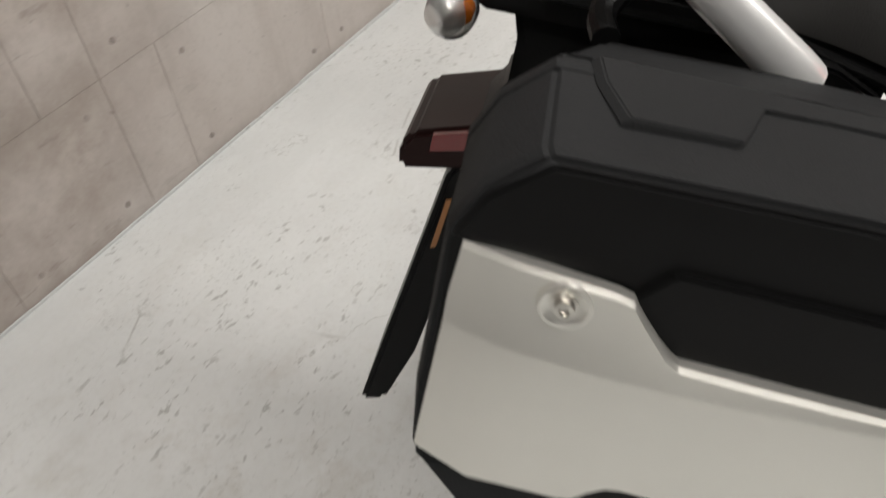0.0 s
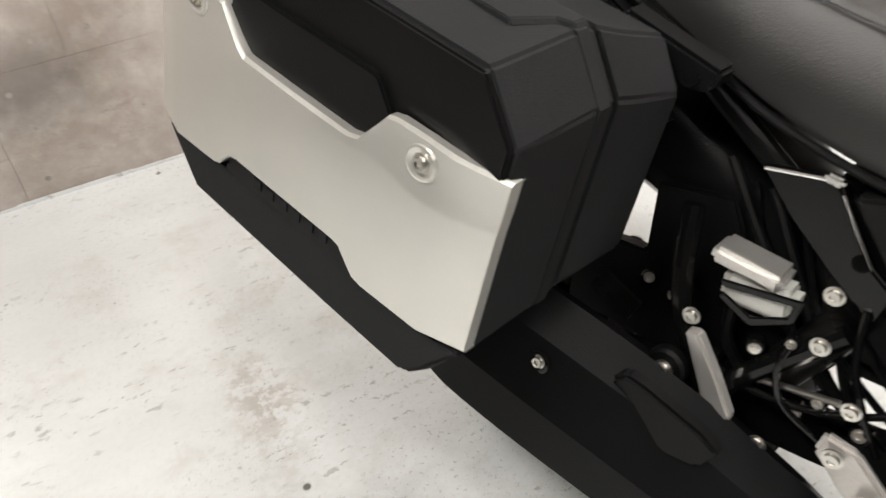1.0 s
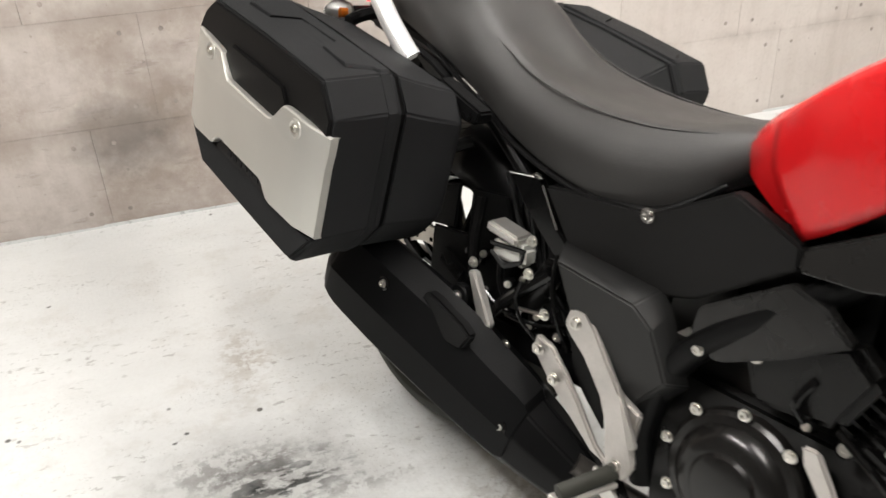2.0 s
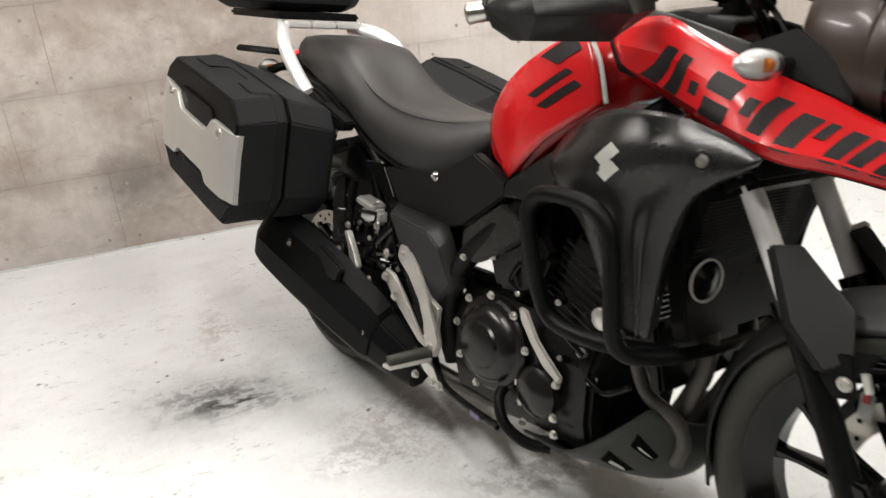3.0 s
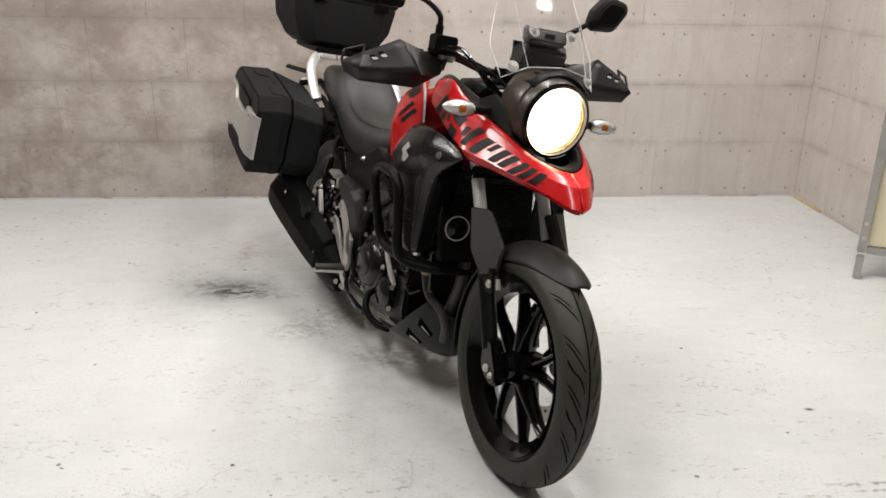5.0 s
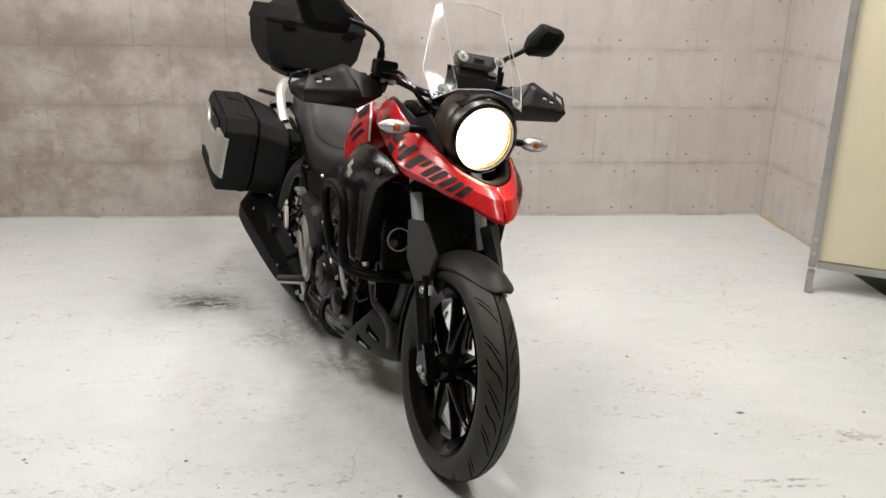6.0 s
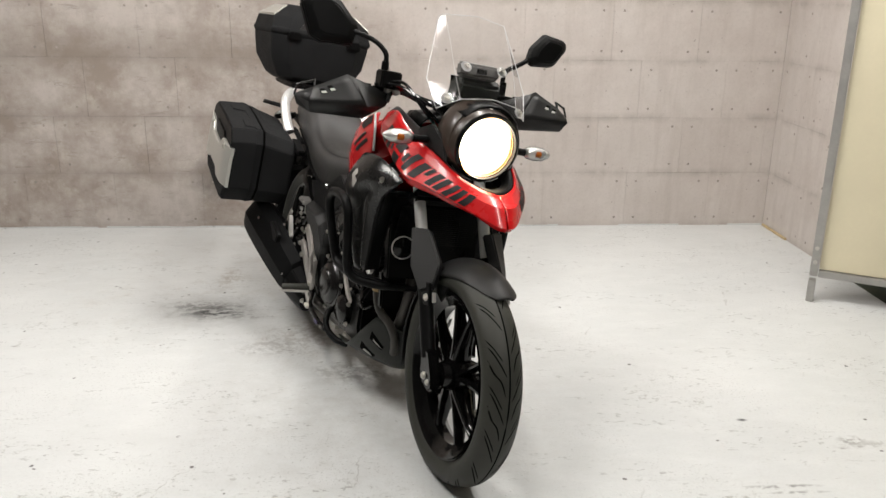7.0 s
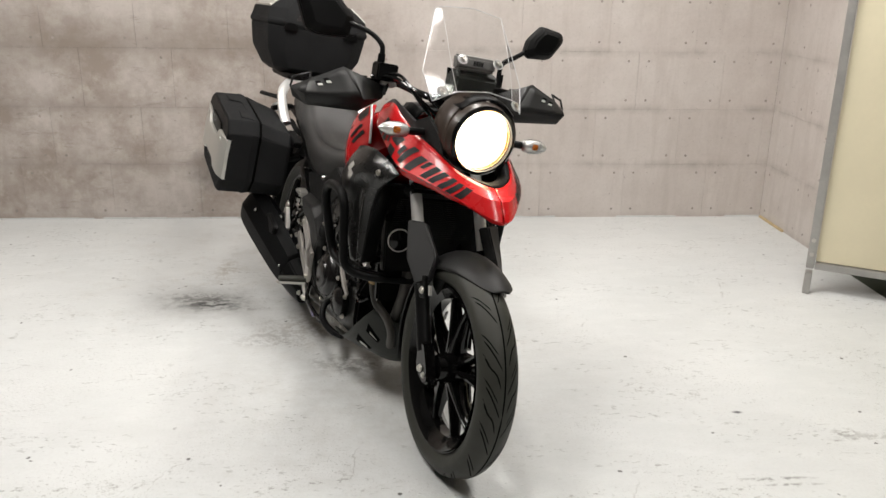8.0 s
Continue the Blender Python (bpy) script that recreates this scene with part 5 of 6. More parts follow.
# rider foot peg bracket
for s in SIDES:
    arm = part("peg_bracket", flip(side_plate([(0.272, 0.448), (0.278, 0.472), (0.288, 0.485), (0.312, 0.486), (0.334, 0.464), (0.355, 0.436), (0.396, 0.384), (0.440, 0.366), (0.434, 0.306), (0.444, 0.275), (0.430, 0.240), (0.40, 0.236), (0.388, 0.262), (0.378, 0.318), (0.360, 0.360), (0.318, 0.410), (0.288, 0.432)], -0.190, 0.014), s), ALLOY_CAST, bike, "cast silver foot peg bracket", 0.004)
    part("bracket_arm", flip(side_plate([(0.206, 0.374), (0.213, 0.402), (0.248, 0.394), (0.284, 0.360), (0.318, 0.322), (0.362, 0.268), (0.398, 0.242), (0.355, 0.250), (0.293, 0.296), (0.243, 0.336)], -0.182, 0.013), s), ALLOY_CAST, arm, bevel=0.004)
    part("heel_plate", flip(side_plate([(0.27, 0.415), (0.30, 0.41), (0.345, 0.35), (0.36, 0.29), (0.31, 0.335), (0.285, 0.37)], -0.168, 0.006), s), BLACK_PLASTIC, arm)
    part("guard_wing", flip(prism([(0.385, -0.19, 0.40), (0.425, -0.215, 0.375), (0.455, -0.215, 0.325), (0.43, -0.195, 0.30)], (0, -0.004, 0), (0, 0.004, 0)), s), ALLOY, arm, bevel=0.002)
    for x, z in ((0.296, 0.460), (0.228, 0.384), (0.268, 0.345), (0.412, 0.262)):
        part("bolt", bolt((x, 0.197 * s, z), (0, s, 0), 0.0085, 0.007), STEEL, arm)
    part("foot_peg", flip(tube([(0.412, -0.195, 0.250), (0.388, -0.300, 0.240)], 0.014, 1, 10, flat=0.7), s), RUBBER, arm, "black rubber foot peg")
    part("peg_plate", flip(prism([(0.428, -0.20, 0.236), (0.400, -0.304, 0.228), (0.370, -0.304, 0.226), (0.392, -0.20, 0.232)], (0, 0, -0.006), (0, 0, 0.004)), s), ALLOY, arm, "bare metal foot peg base", 0.002)
pedal = part("brake_pedal", tube([(0.40, -0.17, 0.222), (0.47, -0.20, 0.19), (0.56, -0.205, 0.175), (0.66, -0.20, 0.165)], 0.009, 5, 10), BLACK_GLOSS, bike, "black brake pedal")
part("pedal_link", side_plate([(0.37, 0.235), (0.40, 0.225), (0.455, 0.185), (0.445, 0.168), (0.39, 0.19), (0.37, 0.21)], -0.19, 0.01), ALLOY, pedal, "bare metal pedal link", 0.002)
part("pedal_mark", boxes((0.60, -0.217, 0.171, 0.03, 0.003, 0.010, pose(0, 0, 0, 0, 8, 0))), PURPLE, pedal, "violet mark on the pedal")
for q in ((0.365, -0.198, 0.175), (0.44, -0.205, 0.185), (0.47, -0.21, 0.188)):
    part("bolt", bolt(q, (0, -1, 0), 0.008, 0.01), STEEL, pedal)

# passenger peg bracket and fittings behind the side cover
for s in SIDES:
    pb = part("passenger_bracket", flip(tube([(0.20, -0.155, 0.50), (0.12, -0.175, 0.42), (0.09, -0.185, 0.385), (0.05, -0.185, 0.44), (0.03, -0.175, 0.50), (0.02, -0.155, 0.58)], 0.012, 5, 10), s), BLACK_GLOSS, bike, "black passenger peg bracket")
    part("passenger_peg", flip(prism([(0.056, -0.203, 0.462), (0.072, -0.203, 0.466), (0.100, -0.204, 0.425), (0.126, -0.206, 0.382), (0.112, -0.206, 0.362), (0.094, -0.206, 0.380)], (0, -0.007, 0), (0, 0.010, 0)), s), ALLOY, pb, "folded bare metal passenger peg", 0.003)
    for x, z in ((0.056, 0.475), (0.036, 0.383), (0.186, 0.502), (0.185, 0.560), (0.230, 0.446), (0.154, 0.355)):
        part("bolt", bolt((x, 0.195 * s, z), (0, s, 0), 0.0075, 0.007), STEEL, pb)
res = part("fluid_reservoir", boxes((0.108, -0.150, 0.507, 0.078, 0.040, 0.040)), WHITE_PLASTIC, bike, "milky brake fluid reservoir", 0.008)
part("reservoir_cap", boxes((0.092, -0.150, 0.536, 0.078, 0.046, 0.020, pose(0, 0, 0, 0, 8, 0))), ALLOY, res, "grey reservoir cap", 0.005)
part("reservoir_bracket", side_plate([(0.07, 0.520), (0.158, 0.530), (0.152, 0.500), (0.11, 0.478), (0.072, 0.498), (0.078, 0.506), (0.11, 0.490), (0.145, 0.506), (0.148, 0.520), (0.075, 0.511)], -0.176, 0.004), BLACK_GLOSS, res, bevel=0.002)
part("reservoir_hose", tube([(0.08, -0.15, 0.475), (0.085, -0.15, 0.43), (0.12, -0.14, 0.38)], 0.007, 5, 8), BLACK_PLASTIC, res)
for i in range(3):
    x = 0.06 + 0.06 * i
    part("cable", tube([(x, -0.10, 0.60 - 0.03 * i), (x + 0.05, -0.128, 0.50 - 0.02 * i), (x + 0.13, -0.13, 0.42 - 0.01 * i), (x + 0.2, -0.12, 0.36)], 0.0045, 5, 6), BLACK_PLASTIC, bike)
for q in range(3):
    part("rear_hose", tube([(0.03 + 0.05 * q, -0.10, 0.62 - 0.02 * q), (0.10 + 0.04 * q, -0.125, 0.53 - 0.02 * q), (0.15 + 0.03 * q, -0.13, 0.45 - 0.015 * q), (0.22 + 0.01 * q, -0.13, 0.39 - 0.01 * q)], 0.0065, 5, 8), BLACK_PLASTIC, bike, "black rubber hose")
disc_seat = part("hanger_seat", lathe([(-0.012, 0.024), (0.0, 0.024), (0.003, 0.020), (0.003, 0.0)], (0.045, -0.215, 0.409), (0, -1, 0.1), 24), BLACK_PLASTIC, bike, "black rubber silencer mount")
part("bolt", bolt((0.045, -0.218, 0.4093), (0, -1, 0.1), 0.0085, 0.008), STEEL, disc_seat)
for q, ax, r in (((0.02, -0.135, 0.465), (0.2, -1, 0.3), 0.011), ((0.005, -0.13, 0.445), (0, -1, 0.2), 0.009), ((-0.03, -0.125, 0.452), (0.3, -1, 0.2), 0.010), ((0.075, -0.175, 0.425), (0, -1, 0.4), 0.008), ((0.12, -0.17, 0.452), (0.3, -1, 0), 0.010), ((0.155, -0.172, 0.475), (0, -1, 0.3), 0.008), ((0.195, -0.17, 0.42), (0, -1, 0.2), 0.009), ((0.175, -0.165, 0.392), (0.2, -1, 0.2), 0.010), ((0.24, -0.165, 0.40), (0, -1, 0.3), 0.011)):
    fit_ = part("banjo_fitting", lathe([(-0.014, r), (0.0, r), (0.002, r * 0.85), (0.002, 0.0)], q, ax, 16), BLACK_GLOSS, bike, "glossy black pipe fitting")
    part("bolt", bolt(Vector(q) + Vector(ax).normalized() * 0.002, ax, r * 0.5, 0.005), STEEL, fit_)
for pts, r in (([(0.02, -0.15, 0.46), (0.05, -0.178, 0.44), (0.075, -0.18, 0.425), (0.12, -0.172, 0.40), (0.20, -0.165, 0.405), (0.26, -0.155, 0.43)], 0.0042), ([(0.155, -0.175, 0.475), (0.15, -0.18, 0.44), (0.165, -0.175, 0.40), (0.22, -0.165, 0.365)], 0.0040), ([(0.21, -0.158, 0.535), (0.215, -0.165, 0.48), (0.235, -0.168, 0.43), (0.26, -0.16, 0.38)], 0.0045)):
    part("brake_pipe", tube(pts, r, 6, 10), BLACK_GLOSS, bike, "glossy black brake pipe")
part("shock_tank", lathe([(-0.05, 0.018), (-0.046, 0.024), (0.046, 0.024), (0.05, 0.018)], (0.17, -0.135, 0.46), (0.5, 0, 0.86), 20), ENGINE_BLACK, bike, "black shock reservoir")
part("linkage", tube([(0.13, -0.165, 0.412), (0.215, -0.17, 0.43)], 0.004, 1, 8), STEEL, bike, "thin bright rod")

# tail: lamp, mudguard flap, reflector, indicators
part("tail_unit", loft([[(x, y, z) for y, z in ((-w, lo), (-w, lo + 0.6 * (hi - lo)), (-0.7 * w, hi), (0.7 * w, hi), (w, lo + 0.6 * (hi - lo)), (w, lo))] for x, w, lo, hi in ((-0.10, 0.11, 0.76, 0.83), (-0.30, 0.10, 0.79, 0.87), (-0.44, 0.075, 0.81, 0.885), (-0.48, 0.05, 0.83, 0.88))]), BLACK_PLASTIC, bike, "black plastic tail unit", 0.008)
part("tail_lamp", boxes((-0.487, 0, 0.862, 0.03, 0.10, 0.04)), TAIL_GLOW, bike, "glowing red tail lamp", 0.01)
part("rear_flap", prism([(-0.455, -0.075, 0.66), (-0.49, -0.075, 0.63), (-0.540, -0.085, 0.51), (-0.640, -0.085, 0.27), (-0.605, -0.085, 0.275), (-0.555, -0.08, 0.36), (-0.49, -0.075, 0.52), (-0.44, -0.07, 0.62)], (0, 0, 0), (0, 0.16, 0)), BLACK_PLASTIC, bike, "black rear mudguard flap", 0.006)
part("flap_arm", prism([(-0.28, -0.05, 0.84), (-0.415, -0.05, 0.84), (-0.412, -0.05, 0.77), (-0.425, -0.052, 0.715), (-0.465, -0.055, 0.676), (-0.47, -0.055, 0.60), (-0.40, -0.055, 0.62), (-0.30, -0.05, 0.70)], (0, 0, 0), (0, 0.105, 0)), BLACK_PLASTIC, bike, "black plate holder arm", 0.008)
box_r = part("plate_lamp_box", prism([(-0.525, -0.08, 0.680), (-0.43, -0.08, 0.690), (-0.425, -0.08, 0.655), (-0.47, -0.08, 0.634), (-0.545, -0.08, 0.634), (-0.541, -0.08, 0.664)], (0, 0, 0), (0, 0.16, 0)), SMOKED_RED, bike, "smoked dark red plate lamp housing", 0.006)
part("red_reflector", prism([(-0.500, -0.083, 0.680), (-0.436, -0.083, 0.686), (-0.436, -0.083, 0.664), (-0.506, -0.083, 0.660)], (0, -0.002, 0), (0, 0.005, 0)), DARK_RED, box_r, "dark red reflector")
part("side_reflector", prism([(-0.486, -0.081, 0.60), (-0.493, -0.081, 0.598), (-0.516, -0.083, 0.535), (-0.509, -0.083, 0.537)], (0, -0.004, 0), (0, 0, 0)), AMBER, bike, "dull amber side reflector")


def indicator(x, y0, y1, z, s, name):
    st = part(name, tube([(x - 0.01, y0 * s, z), (x, (y0 + 0.055) * s, z)], 0.012, 1, 12), BLACK_PLASTIC, bike, "clear turn indicator on a black stalk")
    mid, hw = (y0 + 0.055 + y1) / 2, (y1 - y0 - 0.055) / 2
    prof = [(-hw, 0.011), (-hw * 0.85, 0.019), (-hw * 0.3, 0.0245), (hw * 0.35, 0.022), (hw * 0.82, 0.012), (hw, 0.003)]
    bowl = lathe([(d, r * 0.84) for d, r in prof], (x - 0.002, mid * s, z), (0, s, 0), 20)
    part("indicator_body", bowl, RAIL_SILVER, st, "bright reflector bowl")
    part("indicator_lens", lathe(prof, (x + 0.002, mid * s, z), (0, s, 0), 20), LENS, st, "clear lens")
    part("indicator_bulb", lathe([(-0.014, 0.003), (-0.009, 0.0105), (0.009, 0.0105), (0.014, 0.003)], (x + 0.012, (mid - 0.1 * hw) * s, z), (0, s, 0), 14), ORANGE, st, "orange bulb")


for s in SIDES:
    indicator(1.18, 0.150, 0.302, 0.977, s, "front_indicator")
    indicator(-0.46, 0.06, 0.18, 0.835, s, "rear_indicator")
    part("luggage_hook", flip(tube([(-0.36, -0.16, 0.885), (-0.40, -0.215, 0.890), (-0.47, -0.235, 0.890)], 0.011, 4, 10, flat=0.6), s), BLACK_PLASTIC, bike, "black luggage hook")

# grab rails and carrier
for s in SIDES:
    part("grab_rail", flip(tube([(-0.168, -0.185, 0.792), (-0.176, -0.188, 0.802), (-0.200, -0.191, 0.826), (-0.235, -0.192, 0.860), (-0.285, -0.188, 0.908), (-0.325, -0.170, 0.935), (-0.375, -0.145, 0.950), (-0.43, -0.12, 0.955)], 0.0275, 6, 16, r_end=0.021, flat=0.76), s), RAIL_SILVER, bike, "silver painted grab rail")
    part("rail_foot", flip(prism([(-0.20, -0.165, 0.815), (-0.13, -0.165, 0.790), (-0.085, -0.150, 0.755), (-0.16, -0.145, 0.765)], (0, -0.006, 0), (0, 0.02, 0)), s), BLACK_PLASTIC, bike, "black rail mount", 0.004)
    mount = part("case_mount", flip(prism([(-0.066, -0.200, 0.779), (-0.048, -0.200, 0.772), (0.041, -0.196, 0.738), (0.030, -0.190, 0.716), (0.014, -0.192, 0.712), (-0.032, -0.198, 0.722), (-0.062, -0.200, 0.745)], (0, -0.005, 0), (0, 0.03, 0)), s), BLACK_PLASTIC, bike, "black side case mount", 0.004)
    part("mount_eye", flip(lathe([(0, 0.012), (0.003, 0.012), (0.003, 0.007), (-0.004, 0.007)], (0.008, -0.1975, 0.729), (0, -1, 0.1), 18), s), BLACK_GLOSS, mount)
    part("mount_claw", flip(prism([(-0.058, -0.205, 0.740), (-0.035, -0.205, 0.735), (-0.028, -0.205, 0.722), (-0.040, -0.205, 0.727), (-0.045, -0.205, 0.712), (-0.054, -0.205, 0.718)], (0, -0.005, 0), (0, 0.008, 0)), s), GREY_PLASTIC, mount, "grey claw", 0.002)
for y in (-0.085, 0.0, 0.085):
    part("carrier_block", boxes((-0.415, y, 0.962, 0.075, 0.078, 0.022)), RAIL_SILVER, bike, "silver carrier block", 0.004)
carrier = part("carrier_plate", prism([(-0.40, -0.135, 0.975), (-0.40, 0.135, 0.975), (-0.48, 0.145, 0.975), (-0.76, 0.12, 0.975), (-0.76, -0.12, 0.975), (-0.48, -0.145, 0.975)], (0, 0, 0.0), (0, 0, 0.022)), BLACK_PLASTIC, bike, "black luggage carrier plate", 0.006)

# handlebar, grips, levers
TURN = -8.7
bar = part("handlebar", steered(tube([(0.845, -0.435, 1.060), (0.925, -0.31, 1.095), (0.965, -0.18, 1.115), (0.99, -0.08, 1.085), (1.0, 0, 1.075), (0.99, 0.08, 1.085), (0.965, 0.18, 1.115), (0.925, 0.31, 1.095), (0.845, 0.435, 1.060)], 0.0125, 6, 14), TURN), BLACK_GLOSS, bike, "black tapered handlebar turned to its right")
GUARD = {"T0": (0.872, -0.488, 1.068), "T1": (0.876, -0.496, 1.036), "A": (0.906, -0.442, 1.090), "A2": (0.915, -0.447, 1.070), "B": (0.940, -0.352, 1.125), "C": (0.950, -0.326, 1.117), "E": (0.950, -0.200, 1.082), "F": (0.975, -0.222, 1.045),
         "R1": (0.958, -0.471, 1.025), "R2": (0.985, -0.288, 1.037), "L1": (0.930, -0.455, 0.992), "L2": (0.935, -0.280, 0.994), "TL": (0.885, -0.486, 1.008), "I1": (0.88, -0.44, 0.990), "I2": (0.90, -0.30, 0.992)}
for s in SIDES:
    def fixed(bm):
        """Described for the right as it stands; the left is its mirror, turned with the bar."""
        if s > 0:
            steered(flip(bm, 1), 1.7 * TURN).transform(Matrix.Translation((0, -0.032, 0.004)))
        return bm

    part("grip", steered(tube([(0.845, 0.437 * s, 1.060), (0.912, 0.33 * s, 1.092)], 0.018, 2, 14), TURN), RUBBER, bar, "black rubber grip")
    part("bar_end", steered(lathe([(-0.02, 0.016), (0.015, 0.018), (0.02, 0.012)], (0.838, 0.445 * s, 1.058), (-0.6, 0.75 * s, -0.15), 16), TURN), STEEL, bar, "bright bar end weight")
    part("switch_box", steered(boxes((0.935, 0.275 * s, 1.100, 0.045, 0.06, 0.05, pose(0, 0, 0, 0, 0, -35 * s))), TURN), BLACK_PLASTIC, bar, bevel=0.01)
    part("lever", steered(tube([(0.970, 0.24 * s, 1.095), (0.965, 0.32 * s, 1.085), (0.920, 0.42 * s, 1.06)], 0.006, 5, 8), TURN), ALLOY, bar, "bright lever")
    up = [[Vector(GUARD["A2"]).lerp(Vector(GUARD["B"]), u / 4).lerp(Vector(GUARD["R1"]).lerp(Vector(GUARD["R2"]), u / 4), v / 4) for u in range(5)] for v in range(5)]
    hg = part("hand_guard", fixed(loft(up, closed=False, cap=False, bm=facets(GUARD, ("B C R2", "T1 A2 R1", "C E F R2", "R1 R2 L2 L1", "T1 R1 L1 TL", "R2 F L2", "L1 L2 I2 I1", "TL L1 I1")))), GREY_PLASTIC, bike, "dark grey angular plastic hand guard", solid=0.004, smooth=15)
    part("guard_arch", fixed(tube([GUARD["T1"], GUARD["T0"], GUARD["A"], GUARD["A2"]], 0.004, 1, 8)), GREY_PLASTIC, hg)
    for u0, v0 in ((0.16, 0.30), (0.36, 0.22)):
        part("guard_slot", fixed(decals(up, [((u0, v0), (u0 + 0.12, v0), (u0 + 0.20, v0 + 0.26), (u0 + 0.06, v0 + 0.26))], 0.0035, 4, (1, -0.2, 0.6))), GROOVE_SHADE, hg, "dark patch for the shade in a slot")
        # white patch stands in for the brightness behind the slot
        part("slot_light", fixed(decals(up, [((u0 + 0.055, v0 + 0.15), (u0 + 0.155, v0 + 0.13), (u0 + 0.185, v0 + 0.24), (u0 + 0.075, v0 + 0.25))], 0.005, 4, (1, -0.2, 0.6))), WHITE_PLASTIC, hg, "pale patch for the bright view through the slot")
    part("guard_stay", fixed(tube([(0.965, -0.215, 1.06), (0.955, -0.20, 1.10), (0.945, -0.18, 1.12)], 0.009, 4, 8)), BLACK_PLASTIC, hg)
fluid = part("brake_fluid_box", boxes((0.945, -0.212, 1.130, 0.055, 0.072, 0.056)), BLACK_PLASTIC, bar, "square black brake fluid box", 0.004)
part("fluid_mount", boxes((0.945, -0.195, 1.095, 0.04, 0.05, 0.025)), ALLOY, bar, bevel=0.006)
part("clutch_mount", boxes((0.945, 0.215, 1.125, 0.04, 0.05, 0.03)), BLACK_PLASTIC, bar, bevel=0.006)
part("bar_clamp", boxes((1.0, 0, 1.07, 0.06, 0.11, 0.05)), BLACK_GLOSS, bar, bevel=0.01)
for i, (y0, y1) in enumerate(((-0.24, -0.06), (-0.25, -0.03), (-0.22, 0.02), (0.24, 0.05), (0.22, 0.0))):
    part("cable", tube([(0.93, y0, 1.11), (1.02, y0 * 0.8, 1.13 - 0.012 * i), (1.09, (y0 + y1) / 2, 1.07), (1.08, y1, 0.98), (1.02, y1, 0.88)], 0.0055, 6, 8), BLACK_GLOSS, bar, "black cable")

# mirrors
def mirror(s, cx, cy, cz, w, h, tilt, roll, outline=None):
    m = Matrix.Translation((cx, cy, cz)) @ pose(0, 0, 0, roll, tilt, 0)
    outline = outline or [(-0.5, 0.34), (-0.40, 0.5), (0.1, 0.5), (0.45, 0.36), (0.5, 0.2), (0.36, -0.36), (0.22, -0.5), (-0.26, -0.42), (-0.46, -0.1)]
    midr = [m @ Vector((0.012, s * q[0] * w * 0.98, q[1] * h * 0.98)) for q in outline]
    face = [m @ Vector((-0.012, s * q[0] * w, q[1] * h)) for q in outline]
    back = [m @ Vector((0.03, s * q[0] * w * 0.66, q[1] * h * 0.66)) for q in outline]
    mi = part("mirror", loft([back, midr, face]), BLACK_PLASTIC, bike, "black rear-view mirror", 0.004)
    part("mirror_glass", loft([[m @ Vector((-0.0125, s * q[0] * w * 0.93, q[1] * h * 0.93)) for q in outline], [m @ Vector((-0.0145, s * q[0] * w * 0.93, q[1] * h * 0.93)) for q in outline]]), MIRROR, mi, "mirror glass")
    return mi


mr = mirror(-1, 0.86, -0.41, 1.28, 0.20, 0.17, -8, 0, [(0.5, 0.235), (0.3, -0.36), (0.13, -0.43), (-0.42, -0.40), (-0.5, -0.01), (-0.18, 0.39), (0.1, 0.56), (0.40, 0.50)])
part("mirror_stem", tube([(0.93, -0.225, 1.13), (0.925, -0.222, 1.185), (0.92, -0.228, 1.215), (0.90, -0.265, 1.245), (0.875, -0.33, 1.262), (0.865, -0.37, 1.27)], 0.0085, 6, 10), BLACK_PLASTIC, mr)
part("stem_collar", lathe([(-0.03, 0.013), (0.03, 0.012)], (0.93, -0.2245, 1.155), (0, 0, 1), 14), BLACK_PLASTIC, mr)
ml = mirror(1, 0.905, 0.390, 1.315, 0.16, 0.12, -6, 0, [(-0.11, 0.5), (0.40, 0.42), (0.5, 0.30), (0.48, 0.10), (0.22, -0.38), (0.10, -0.45), (-0.36, -0.5), (-0.5, -0.34), (-0.43, 0.04)])
part("mirror_stem", tube([(0.93, 0.225, 1.13), (0.925, 0.222, 1.19), (0.92, 0.235, 1.225), (0.912, 0.28, 1.25), (0.908, 0.335, 1.285)], 0.0085, 6, 10), BLACK_PLASTIC, ml)
part("stem_collar", lathe([(-0.03, 0.013), (0.03, 0.012)], (0.93, 0.2245, 1.155), (0, 0, 1), 14), BLACK_PLASTIC, ml)

# instruments and screen
dash = part("instrument_panel", prism([(1.09, -0.075, 1.075), (1.16, -0.075, 1.10), (1.185, -0.07, 1.165), (1.16, -0.068, 1.188), (1.10, -0.07, 1.17)], (0, 0, 0), (0, 0.145, 0)), SKID, bike, "dark grey instrument panel", 0.008)
part("display", boxes((1.10, 0, 1.145, 0.004, 0.13, 0.075, pose(0, 0, 0, 0, -12, 0))), BLACK_GLOSS, dash)
part("screen_bracket", prism([(1.196, -0.086, 1.226), (1.203, -0.086, 1.190), (1.165, -0.086, 1.18), (1.16, -0.086, 1.230)], (0, 0, 0), (0, 0.135, 0)), BRACKET_GREY, dash, "pale grey screen bracket", bevel=0.006)
part("dash_marks", boxes(*[(1.203, -0.030 + 0.009 * i, 1.208, 0.003, 0.006, 0.014) for i in range(4)]), GREY_PLASTIC, dash, "grey moulded bars")
